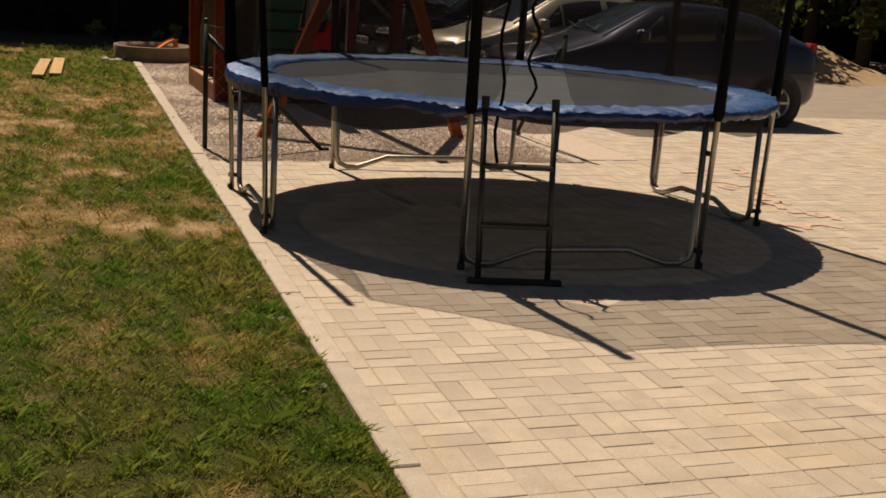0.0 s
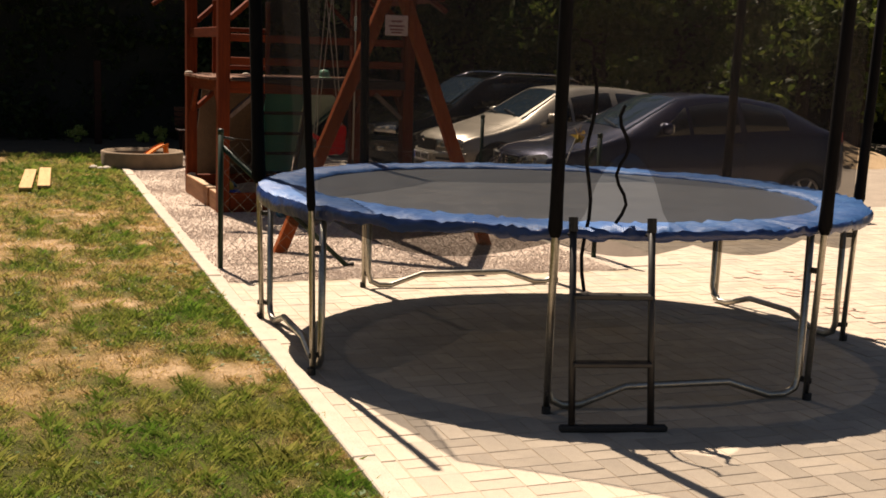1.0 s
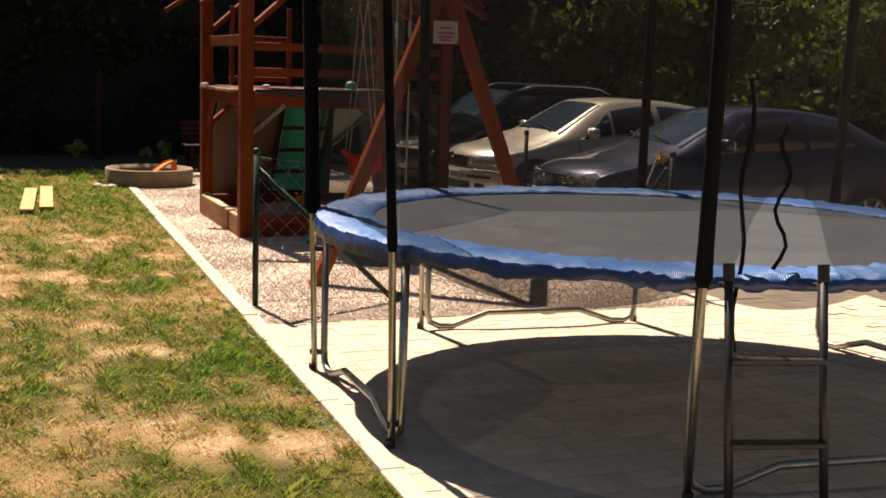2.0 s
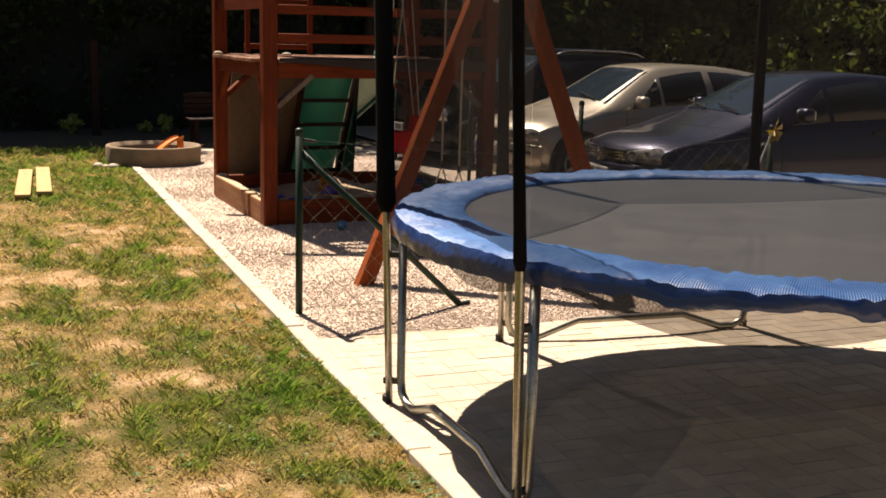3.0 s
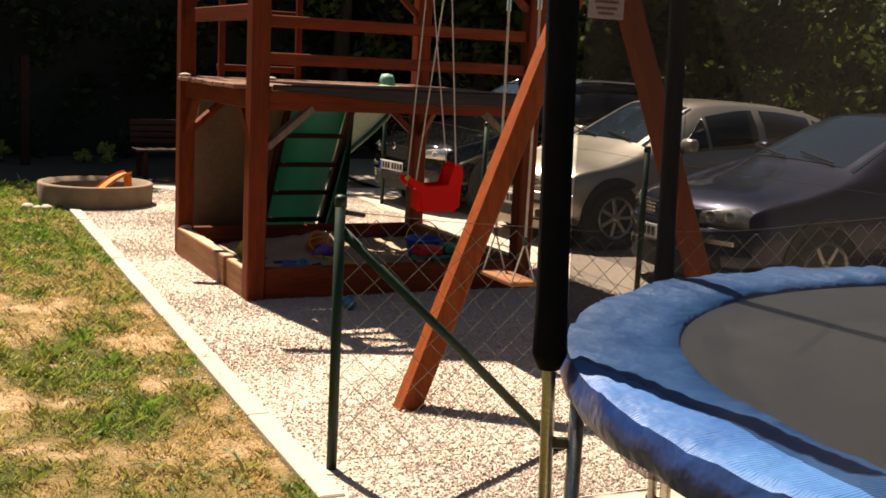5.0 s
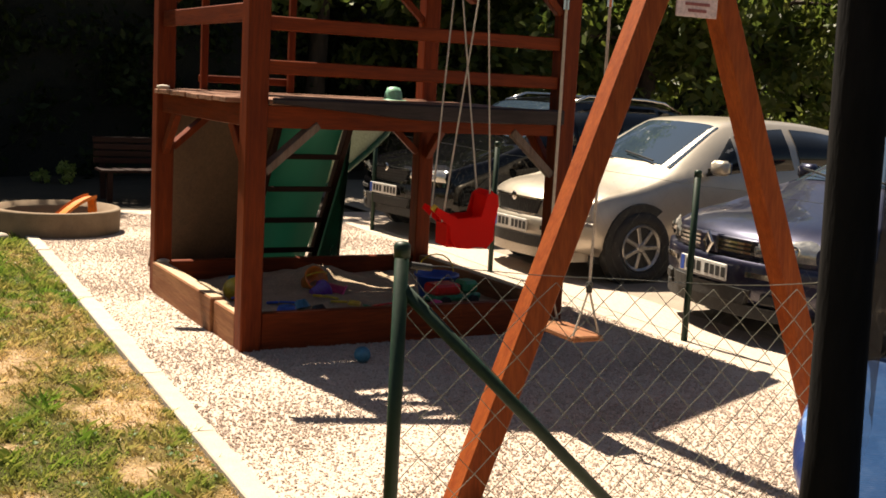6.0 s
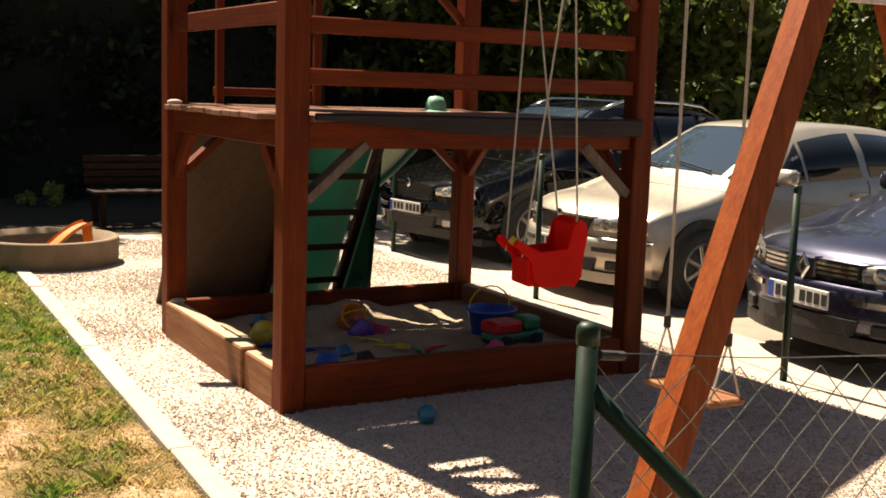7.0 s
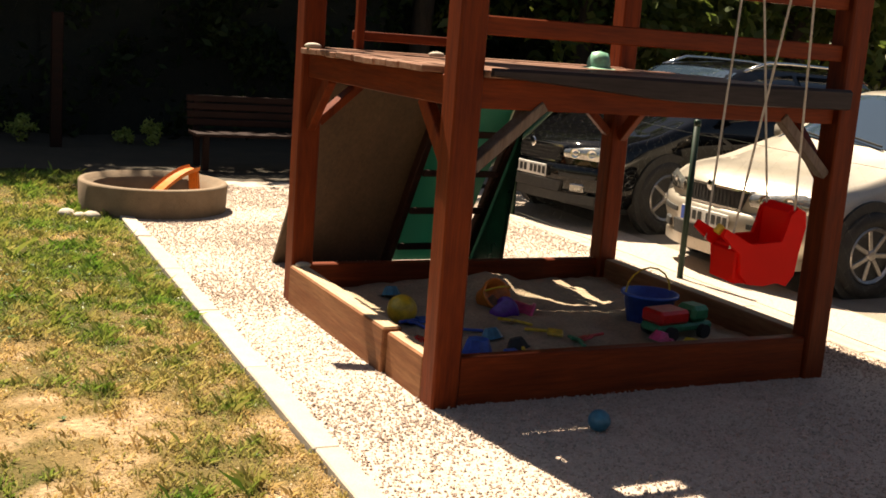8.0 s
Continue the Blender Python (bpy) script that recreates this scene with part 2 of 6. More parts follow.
def grass_materials():
    m, nt, b = shader("dry_lawn_soil")
    f, bare, g = lawn_colour(nt)
    col = mixed(nt, f, (0.055, 0.06, 0.015), (0.27, 0.18, 0.08))
    col = mixed(nt, bare, col, mixed(nt, ramp(nt, noisy(nt, g, 14, 5, 0.7), 0.35, 0.65), (0.54, 0.385, 0.24), (0.34, 0.225, 0.125)))
    col = mixed(nt, ramp(nt, noisy(nt, g, 45, 3), 0.35, 0.7), col, mixed(nt, 0.5, col, (0.05, 0.04, 0.02)))
    nt.links.new(col, b.inputs["Base Color"])
    b.inputs["Roughness"].default_value = 0.95
    b.inputs["Specular IOR Level"].default_value = 0.08
    bp = add(nt, "ShaderNodeBump", Strength=0.9, Distance=0.03)
    nt.links.new(noisy(nt, g, 60, 4), bp.inputs["Height"])
    nt.links.new(bp.outputs[0], b.inputs["Normal"])
    k, nt, b = shader("grass_blade")
    f, bare, g = lawn_colour(nt)
    rnd = nt.nodes.new("ShaderNodeNewGeometry").outputs["Random Per Island"]
    lush = ramp(nt, noisy(nt, g, 1.6, 5, 0.65), 0.40, 0.60)  # darker clover-green and yellower stretches
    green = mixed(nt, lush, mixed(nt, rnd, (0.055, 0.135, 0.012), (0.17, 0.27, 0.040)), mixed(nt, rnd, (0.11, 0.145, 0.020), (0.34, 0.31, 0.080)))
    dry = mixed(nt, rnd, (0.32, 0.215, 0.07), (0.60, 0.42, 0.185))
    col = mixed(nt, f, green, dry)
    nt.links.new(col, b.inputs["Base Color"])
    b.inputs["Roughness"].default_value = 0.42
    b.inputs["Specular IOR Level"].default_value = 0.45
    tr = nt.nodes.new("ShaderNodeBsdfTranslucent")
    nt.links.new(col, tr.inputs[0])
    mx = nt.nodes.new("ShaderNodeMixShader")
    mx.inputs[0].default_value = 0.45
    nt.links.new(b.outputs[0], mx.inputs[1])
    nt.links.new(tr.outputs[0], mx.inputs[2])
    nt.links.new(mx.outputs[0], nt.nodes["Material Output"].inputs[0])
    return m, k


M_LAWN, M_BLADE = grass_materials()


M_LEAF = leaf_material("tree_leaf", (0.05, 0.09, 0.02), (0.15, 0.19, 0.042))
M_WEED = leaf_material("weed_leaf", (0.045, 0.10, 0.018), (0.08, 0.14, 0.03), 0.3, 0.2)
# hedge greens far below foliage tone: the deep shade is in the colour
M_HEDGELEAF = leaf_material("shaded_hedge_leaf", (0.009, 0.016, 0.005), (0.030, 0.044, 0.013), 0.2, 0.12)
# leaf colours raised to imitate sun flecks where no sun falls
M_FLECKLEAF = leaf_material("sunfleck_leaf", (0.20, 0.27, 0.05), (0.42, 0.45, 0.12), 0.5, 0.3)
M_LIGHTLEAF = leaf_material("sunny_leaf", (0.05, 0.085, 0.014), (0.13, 0.15, 0.03), 0.55)
# near black in place of the shade inside the hedge
M_HEDGECORE = surface("hedge_inner_shade", (0.006, 0.008, 0.004), (0.010, 0.011, 0.005), 5, 0.95, bump=0.8, fine=30, depth=0.03)
M_BARK = surface("bark", (0.075, 0.05, 0.034), (0.045, 0.032, 0.022), 12, 0.95, bump=0.8, fine=40, stretch=(1, 1, 0.2), depth=0.02)


def car_paint(name, c, metal=0.55):
    m, nt, b = shader(name)
    v = coords(nt)
    col = mixed(nt, ramp(nt, noisy(nt, v, 3, 5), 0.4, 0.75), c, tuple(x * 0.85 + 0.001 for x in c))
    nt.links.new(col, b.inputs["Base Color"])
    b.inputs["Metallic"].default_value = metal
    r = nt.nodes.new("ShaderNodeMapRange")
    r.inputs[3].default_value, r.inputs[4].default_value = (0.28, 0.42) if metal > 0.5 else (0.8, 0.95)
    b.inputs["Specular IOR Level"].default_value = 0.5 if metal > 0.5 else 0.0
    nt.links.new(noisy(nt, v, 5, 6), r.inputs[0])
    nt.links.new(r.outputs[0], b.inputs["Roughness"])
    b.inputs["Coat Weight"].default_value, b.inputs["Coat Roughness"].default_value = 0.7, 0.03
    return m


M_PAINT_SILVER, M_PAINT_BLUE, M_PAINT_BLACK = car_paint("champagne_silver_paint", (0.46, 0.405, 0.33), 0.51), car_paint("dark_blue_paint", (0.010, 0.011, 0.034), 0.6), car_paint("black_paint", (0.002, 0.002, 0.0025), 0.0)
M_TRIM = surface("dark_plastic_trim", (0.009, 0.009, 0.009), (0.016, 0.015, 0.014), 20, 0.6, bump=0.15, fine=120)
M_CHROME = surface("chrome", (0.75, 0.74, 0.72), (0.65, 0.64, 0.62), 10, 0.15, metal=1, bump=0)
M_ALLOY = surface("alloy_rim", (0.55, 0.53, 0.5), (0.42, 0.4, 0.38), 20, 0.35, metal=0.9, bump=0.05, rand=0.1)
M_PLATE = surface("plate_white", (0.72, 0.70, 0.66), (0.62, 0.6, 0.56), 12, 0.5, bump=0)
M_LAMP_RED = plastic("red_lens", (0.35, 0.012, 0.012), 0.15)


def glassy(name, tint, rough, trans):
    m, nt, b = shader(name)
    b.inputs["Base Color"].default_value = (*tint, 1)
    b.inputs["Roughness"].default_value = rough
    b.inputs["Transmission Weight"].default_value = trans
    b.inputs["Specular IOR Level"].default_value = 0.35
    return m


M_GLASS = glassy("car_glass", (0.006, 0.007, 0.008), 0.04, 0.0)
# bluish base holds some of the sky's reflection in its colour
M_SCREEN = glassy("windscreen_glass", (0.022, 0.036, 0.055), 0.04, 0.1)
M_SCREEN.node_tree.nodes["Principled BSDF"].inputs["Specular IOR Level"].default_value = 0.9
M_LENS = surface("headlight_lens", (0.55, 0.54, 0.50), (0.30, 0.30, 0.29), 16, 0.22, metal=0.75, bump=0.35, fine=45, coat=1.0, depth=0.006)


# ---- building helpers ----
def part(name, bm, material, parent, label="", smooth=False):
    """Links a bmesh as one mesh object under a thing or a part."""
    me = bpy.data.meshes.new(name)
    bmesh.ops.recalc_face_normals(bm, faces=bm.faces)
    bm.to_mesh(me)
    bm.free()
    me.materials.append(material)
    if smooth:
        for p in me.polygons:
            p.use_smooth = True
    ob = new(name, me)
    ob.parent = parent
    if label:
        tagged(ob, label)
    return ob


def thing(name, m, label, category, group="", kind=""):
    ob = new(name)
    ob.matrix_world = m
    ob.empty_display_size = 0.1
    return tagged(ob, label, category, group, kind)


def arrays(name, verts, faces, material, parent=None, smooth=False):
    """One mesh out of numpy arrays of vertices (n, 3) and equal-sided faces (m, k)."""
    me = bpy.data.meshes.new(name)
    n, k = faces.shape
    me.vertices.add(len(verts))
    me.vertices.foreach_set("co", np.ascontiguousarray(verts, dtype=np.float32).ravel())
    me.loops.add(n * k)
    me.loops.foreach_set("vertex_index", np.ascontiguousarray(faces, dtype=np.int32).ravel())
    me.polygons.add(n)
    me.polygons.foreach_set("loop_start", np.arange(0, n * k, k, dtype=np.int32))
    me.polygons.foreach_set("use_smooth", np.full(n, smooth))
    me.update(calc_edges=True)
    me.materials.append(material)
    ob = new(name, me)
    ob.parent = parent
    return ob


def B():
    return bmesh.new()


def box(bm, x0, x1, y0, y1, z0, z1, bevel=0.0, m=None):
    r = bmesh.ops.create_cube(bm, size=1)["verts"]
    bmesh.ops.scale(bm, vec=(x1 - x0, y1 - y0, z1 - z0), verts=r)
    bmesh.ops.translate(bm, vec=((x0 + x1) / 2, (y0 + y1) / 2, (z0 + z1) / 2), verts=r)
    if bevel:
        edges = list({e for v in r for e in v.link_edges})
        r = bmesh.ops.bevel(bm, geom=edges, offset=bevel, segments=1, affect="EDGES")["verts"]
    if m:
        bmesh.ops.transform(bm, matrix=m, verts=r)
    return bm


def beam(bm, p, q, w, h, bevel=0.004, up=(0, 0, 1)):
    """A squared timber from p to q, w wide and h high."""
    p, q = Vector(p), Vector(q)
    d = q - p
    z = d.normalized()
    x = Vector(up).cross(z)
    x = x.normalized() if x.length > 1e-4 else Vector((1, 0, 0))
    y = z.cross(x)
    m = Matrix.Translation(p) @ Matrix((x, y, z)).transposed().to_4x4()
    return box(bm, -w / 2, w / 2, -h / 2, h / 2, 0, d.length, bevel, m)


def tube(bm, pts, r, n=10, cap=True):
    """A round tube through the points; r is one radius or one for each point."""
    pts = [Vector(p) for p in pts]
    rs = r if isinstance(r, (list, tuple)) else [r] * len(pts)
    rings, ref = [], None
    for i, p in enumerate(pts):
        d = (pts[min(i + 1, len(pts) - 1)] - pts[max(i - 1, 0)]).normalized()
        if ref is None:
            ref = d.orthogonal().normalized()
        ref = (ref - d * ref.dot(d)).normalized()
        s = d.cross(ref)
        rings.append([bm.verts.new(p + (ref * math.cos(a) + s * math.sin(a)) * rs[i]) for a in (2 * math.pi * k / n for k in range(n))])
    for a, b in zip(rings, rings[1:]):
        for k in range(n):
            bm.faces.new((a[k], a[(k + 1) % n], b[(k + 1) % n], b[k]))
    if cap:
        bm.faces.new(rings[0][::-1])
        bm.faces.new(rings[-1])
    return bm


def spun(bm, profile, n=32, m=None, a0=0.0, a1=2 * math.pi):
    """A body of revolution round z: profile of (radius, height)."""
    full = abs(a1 - a0 - 2 * math.pi) < 1e-6
    cols = [[bm.verts.new((r * math.cos(a), r * math.sin(a), z)) for r, z in profile] for a in (a0 + (a1 - a0) * k / n for k in range(n if full else n + 1))]
    for k in range(n):
        a, b = cols[k], cols[(k + 1) % len(cols)]
        for j in range(len(profile) - 1):
            bm.faces.new((a[j], b[j], b[j + 1], a[j + 1]))
    if m:
        bmesh.ops.transform(bm, matrix=m, verts=[v for c in cols for v in c])
    bmesh.ops.remove_doubles(bm, verts=[v for c in cols for v in c], dist=1e-5)
    return bm


def scatter(template, faces, places, scales, turns, tilt=None):
    """Copies of a small template (k, 3) at places (n, 3), scaled (n, 3), turned about z, as arrays for one mesh."""
    n, k = len(places), len(template)
    v = template[None] * scales[:, None, :]
    c, s = np.cos(turns)[:, None], np.sin(turns)[:, None]
    if tilt is not None:
        ct, st = np.cos(tilt)[:, None], np.sin(tilt)[:, None]
        v = np.stack((v[..., 0], v[..., 1] * ct - v[..., 2] * st, v[..., 1] * st + v[..., 2] * ct), -1)
    v = np.stack((v[..., 0] * c - v[..., 1] * s, v[..., 0] * s + v[..., 1] * c, v[..., 2]), -1) + places[:, None]
    f = faces[None] + (np.arange(n) * k)[:, None, None]
    return v.reshape(-1, 3), f.reshape(-1, faces.shape[1])


rng = np.random.default_rng(7)


# ---- ground ----
def sheet(name, x0, x1, y0, y1, z, material, step=0.0, rise=0.0, label="", category="ground"):
    nx, ny = (max(1, int((x1 - x0) / step)), max(1, int((y1 - y0) / step))) if step else (1, 1)
    gx, gy = np.meshgrid(np.linspace(x0, x1, nx + 1), np.linspace(y0, y1, ny + 1))
    gz = np.full(gx.shape, float(z))
    if rise:
        gz += rise * np.array([noise.noise((a * 1.7, b * 1.7, 3)) for a, b in zip(gx.ravel(), gy.ravel())]).reshape(gx.shape)
    v = np.stack((gx, gy, gz), -1).reshape(-1, 3)
    i = np.arange(ny)[:, None] * (nx + 1) + np.arange(nx)
    f = np.stack((i, i + 1, i + nx + 2, i + nx + 1), -1).reshape(-1, 4)
    return tagged(arrays(name, v, f, material, smooth=True), label, category, kind="structure")


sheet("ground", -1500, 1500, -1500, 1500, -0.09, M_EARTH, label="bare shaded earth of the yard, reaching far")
# dark sheet laid where the ground lies in the hedge's shade
sheet("shaded_ground", -14, 3.9, 9.3, 14.6, -0.03, M_EARTH, 0.3, 0.02, "dark sheet standing in for the shaded ground before the hedge")
LAWN = sheet("lawn", -14, -0.01, -14, 10.4, -0.015, M_LAWN, 0.1, 0.02, "sun-dried patchy lawn soil beside the concrete kerb")
sheet("pavement", 0.04, 26, -14, 9.2, -0.0032, M_JOINT, label="paved yard bed with sandy joints")
sheet("gravel_bed", 0.05, 3.24, -0.252, 9.7, 0.002, M_GRAVELBED, 0.16, 0.006, "pale beige gravel bed of the play area")


def kerb_stones():
    bm = box(B(), -0.05, 0.05, 0.003, 0.997, -0.2, 0.011, 0.006)
    me_holder = thing("kerb", pose(0, 0, 0), "pale concrete edging kerb between lawn and gravel", "kerb", kind="structure")
    first = part("kerb_stone", bm, M_KERB, me_holder)
    first.location = (0.05, -10, 0)
    for k in range(1, 18):
        o = first.copy()
        scene.collection.objects.link(o)
        o.location = (0.05 + random.uniform(-0.004, 0.004), -10 + k, random.uniform(-0.004, 0.004))
        o.rotation_euler = (0, 0, random.uniform(-0.003, 0.003))
    side = thing("fence_kerb", pose(0, 0, 0), "pale concrete edging under the wire fence", "kerb", kind="structure")
    for k in range(12):
        o = first.copy()
        scene.collection.objects.link(o)
        o.parent = side
        o.location = (3.29, -0.25 + k, -0.003)


kerb_stones()


def gravel():
    n = 150000
    p = np.stack((rng.uniform(0.108, 3.23, n), -0.24 + 9.6 * rng.random(n) ** 1.25, np.full(n, 0.0)), -1)
    keep = ~((p[:, 0] > 0.62) & (p[:, 0] < 2.62) & (p[:, 1] > 3.45) & (p[:, 1] < 5.3)) & (np.hypot(p[:, 0] - 0.31, p[:, 1] - 8.2) > 0.56)
    p = p[keep]
    n = len(p)
    p[:, 2] = rng.uniform(-0.001, 0.007, n)
    t = np.array([(1, 0, 0), (0, 1, 0), (-1, 0, 0), (0, -1, 0), (0.1, 0.1, 0.8), (0, -0.1, -0.8)], float)
    f = np.array([(0, 1, 4), (1, 2, 4), (2, 3, 4), (3, 0, 4), (1, 0, 5), (2, 1, 5), (3, 2, 5), (0, 3, 5)])
    s = rng.uniform(0.0036, 0.0090, (n, 1)) * rng.uniform(0.6, 1.2, (n, 3))
    v, f = scatter(t, f, p, s, rng.uniform(0, 6.3, n), rng.uniform(-0.6, 0.6, n))
    tagged(arrays("gravel", v, f, M_PEBBLE), "loose pale beige and pinkish gravel stones", "gravel", kind="stuff")


def dryness(x, y):
    """Dry and bare shares of the lawn at a place."""
    n1, n2, n3 = noise.noise((x * 0.9, y * 0.6, 3.1)), noise.noise((x * 2.8, y * 2.2, 5.2)), noise.noise((x * 8.5, y * 7.0, 7.7))
    n4 = noise.noise((x * 21, y * 19, 1.7)) + 0.6 * noise.noise((x * 47, y * 43, 4.1))
    near = -0.34 * min(max((-2.6 - y) / 2.4, 0), 1) + 0.11 * min(max((y + 3.8) / 2.4, 0), 1) + 0.22 * min(max((y - 0.2) / 0.8, 0), 1) - 0.42 * min(max((y - 3.2) / 2.0, 0), 1)
    d = n1 * 0.7 + n2 * 0.6 + n3 * 0.5 + n4 * 0.35 + near + 0.02
    b = n2 * 0.8 + n3 * 0.55 + n1 * 0.3 + n4 * 0.35 + near * 1.2
    return min(max((d + 0.14) / 0.60, 0), 1), min(max((b - 0.47) / 0.22, 0), 1)


def store_dryness(ob):
    me = ob.data
    n = len(me.vertices)
    co = np.empty(n * 3, dtype=np.float32)
    me.vertices.foreach_get("co", co)
    co = co.reshape(-1, 3)
    vals = np.array([dryness(float(a), float(b)) for a, b in co[:, :2]])
    col = np.concatenate((vals, np.zeros((n, 1)), np.ones((n, 1))), 1).astype(np.float32)
    att = me.color_attributes.new("dryness", "FLOAT_COLOR", "POINT")
    att.data.foreach_set("color", col.ravel())


def grass():
    n = 430000
    x = -0.012 - 5.5 * rng.random(n) ** 1.35
    y = -6.9 + 17.0 * rng.random(n) ** 1.45
    ragged = (rng.random(n) < 0.07) & (y < 3)
    x[ragged] = -0.022 + 0.10 * rng.random(ragged.sum()) ** 1.8
    dry, bare = np.array([dryness(a, b) for a, b in zip(x, y)]).T
    keep = rng.random(n) > np.clip(bare * 0.42 + dry * 0.12, 0, 0.93)
    x, y, dry = x[keep], y[keep], dry[keep]
    n = len(x)
    z = np.full(n, -0.012)
    h = rng.uniform(0.011, 0.030, n) * np.where(rng.random(n) < 0.04, 1.7, 1.0) * (1.3 - 0.6 * dry)
    tufts = np.array([noise.noise((a * 9, b * 8, 9)) for a, b in zip(x, y)])
    h *= np.clip(1.0 + tufts * 1.9, 0.4, 2.4)
    h[x > -0.07] *= 0.6
    h[x > 0.02] *= 0.6
    t = np.array([(-0.5, 0, 0), (0.5, 0, 0), (0.35, 0.25, 0.6), (0, 0.8, 1.0)], float)
    f = np.array([(0, 1, 2), (0, 2, 3)])
    far = 1 + np.clip((y + 4) / 6, 0, 1.5)
    s = np.stack((rng.uniform(0.0024, 0.0048, n) * far, h * rng.uniform(0.3, 1.7, n), h * rng.uniform(0.55, 1.1, n)), -1)
    v, f = scatter(t, f, np.stack((x, y, z), -1), s, rng.uniform(0, 6.3, n))
    ob = arrays("grass", v, f, M_BLADE)
    tagged(ob, "short patchy grass, green and straw-coloured", "grass", kind="stuff")
    # each blade takes the dryness of its root
    vals = np.array([dryness(a, b) for a, b in zip(x, y)])
    vals = np.repeat(np.concatenate((vals, np.zeros((n, 1)), np.ones((n, 1))), 1), 4, 0).astype(np.float32)
    att = ob.data.color_attributes.new("dryness", "FLOAT_COLOR", "POINT")
    att.data.foreach_set("color", vals.ravel())


def weeds():
    """Broad-leaved weeds and clover in the lawn."""
    m = 2200
    x, y = -0.05 - 4.5 * rng.random(m) ** 1.3, -6.8 + 13 * rng.random(m) ** 1.3
    ok = np.array([dryness(a, b)[1] < 0.4 for a, b in zip(x, y)]) & np.array([noise.noise((a * 1.3, b * 1.3, 20)) > 0.08 for a, b in zip(x, y)])
    e = 60  # along the kerb
    x = np.concatenate((x[ok], -0.09 + 0.15 * rng.random(e)))
    y = np.concatenate((y[ok], -2.6 + 4.4 * rng.random(e)))
    x, y = np.repeat(x, 6), np.repeat(y, 6)
    n = len(x)
    t = np.array([(0, 0, 0), (0.4, 0.5, 0.35), (0, 1, 0.45), (-0.4, 0.5, 0.35)], float)
    sc = rng.uniform(0.010, 0.024, (n, 1)) * np.ones((n, 3))
    v, f = scatter(t, np.array([(0, 1, 2, 3)]), np.stack((x, y, np.full(n, -0.003)), -1), sc, rng.uniform(0, 6.3, n))
    tagged(arrays("weeds", v, f, M_WEED), "low green broad-leaved weeds and clover in the grass", "weeds", kind="stuff")


store_dryness(LAWN)
weeds()
gravel()
grass()


# ---- trampoline ----
TC, TR = (1.775, -2.12), 1.69
POLES = [22.7, 64.0, 115.8, 156.0, 199.8, 244.0, 292.9, 342.0]
ZT = 0.855  # height of the frame tube


def rim(deg):
    """The old frame is a little out of round."""
    return 1 + 0.045 * math.cos(2 * radians(deg + 20))


def polar(r, deg, z):
    r *= rim(deg)
    return (r * math.cos(radians(deg)), r * math.sin(radians(deg)), z)


def unround(bm):
    for v in bm.verts:
        k = rim(math.degrees(math.atan2(v.co.y, v.co.x)))
        v.co.x *= k
        v.co.y *= k
    return bm


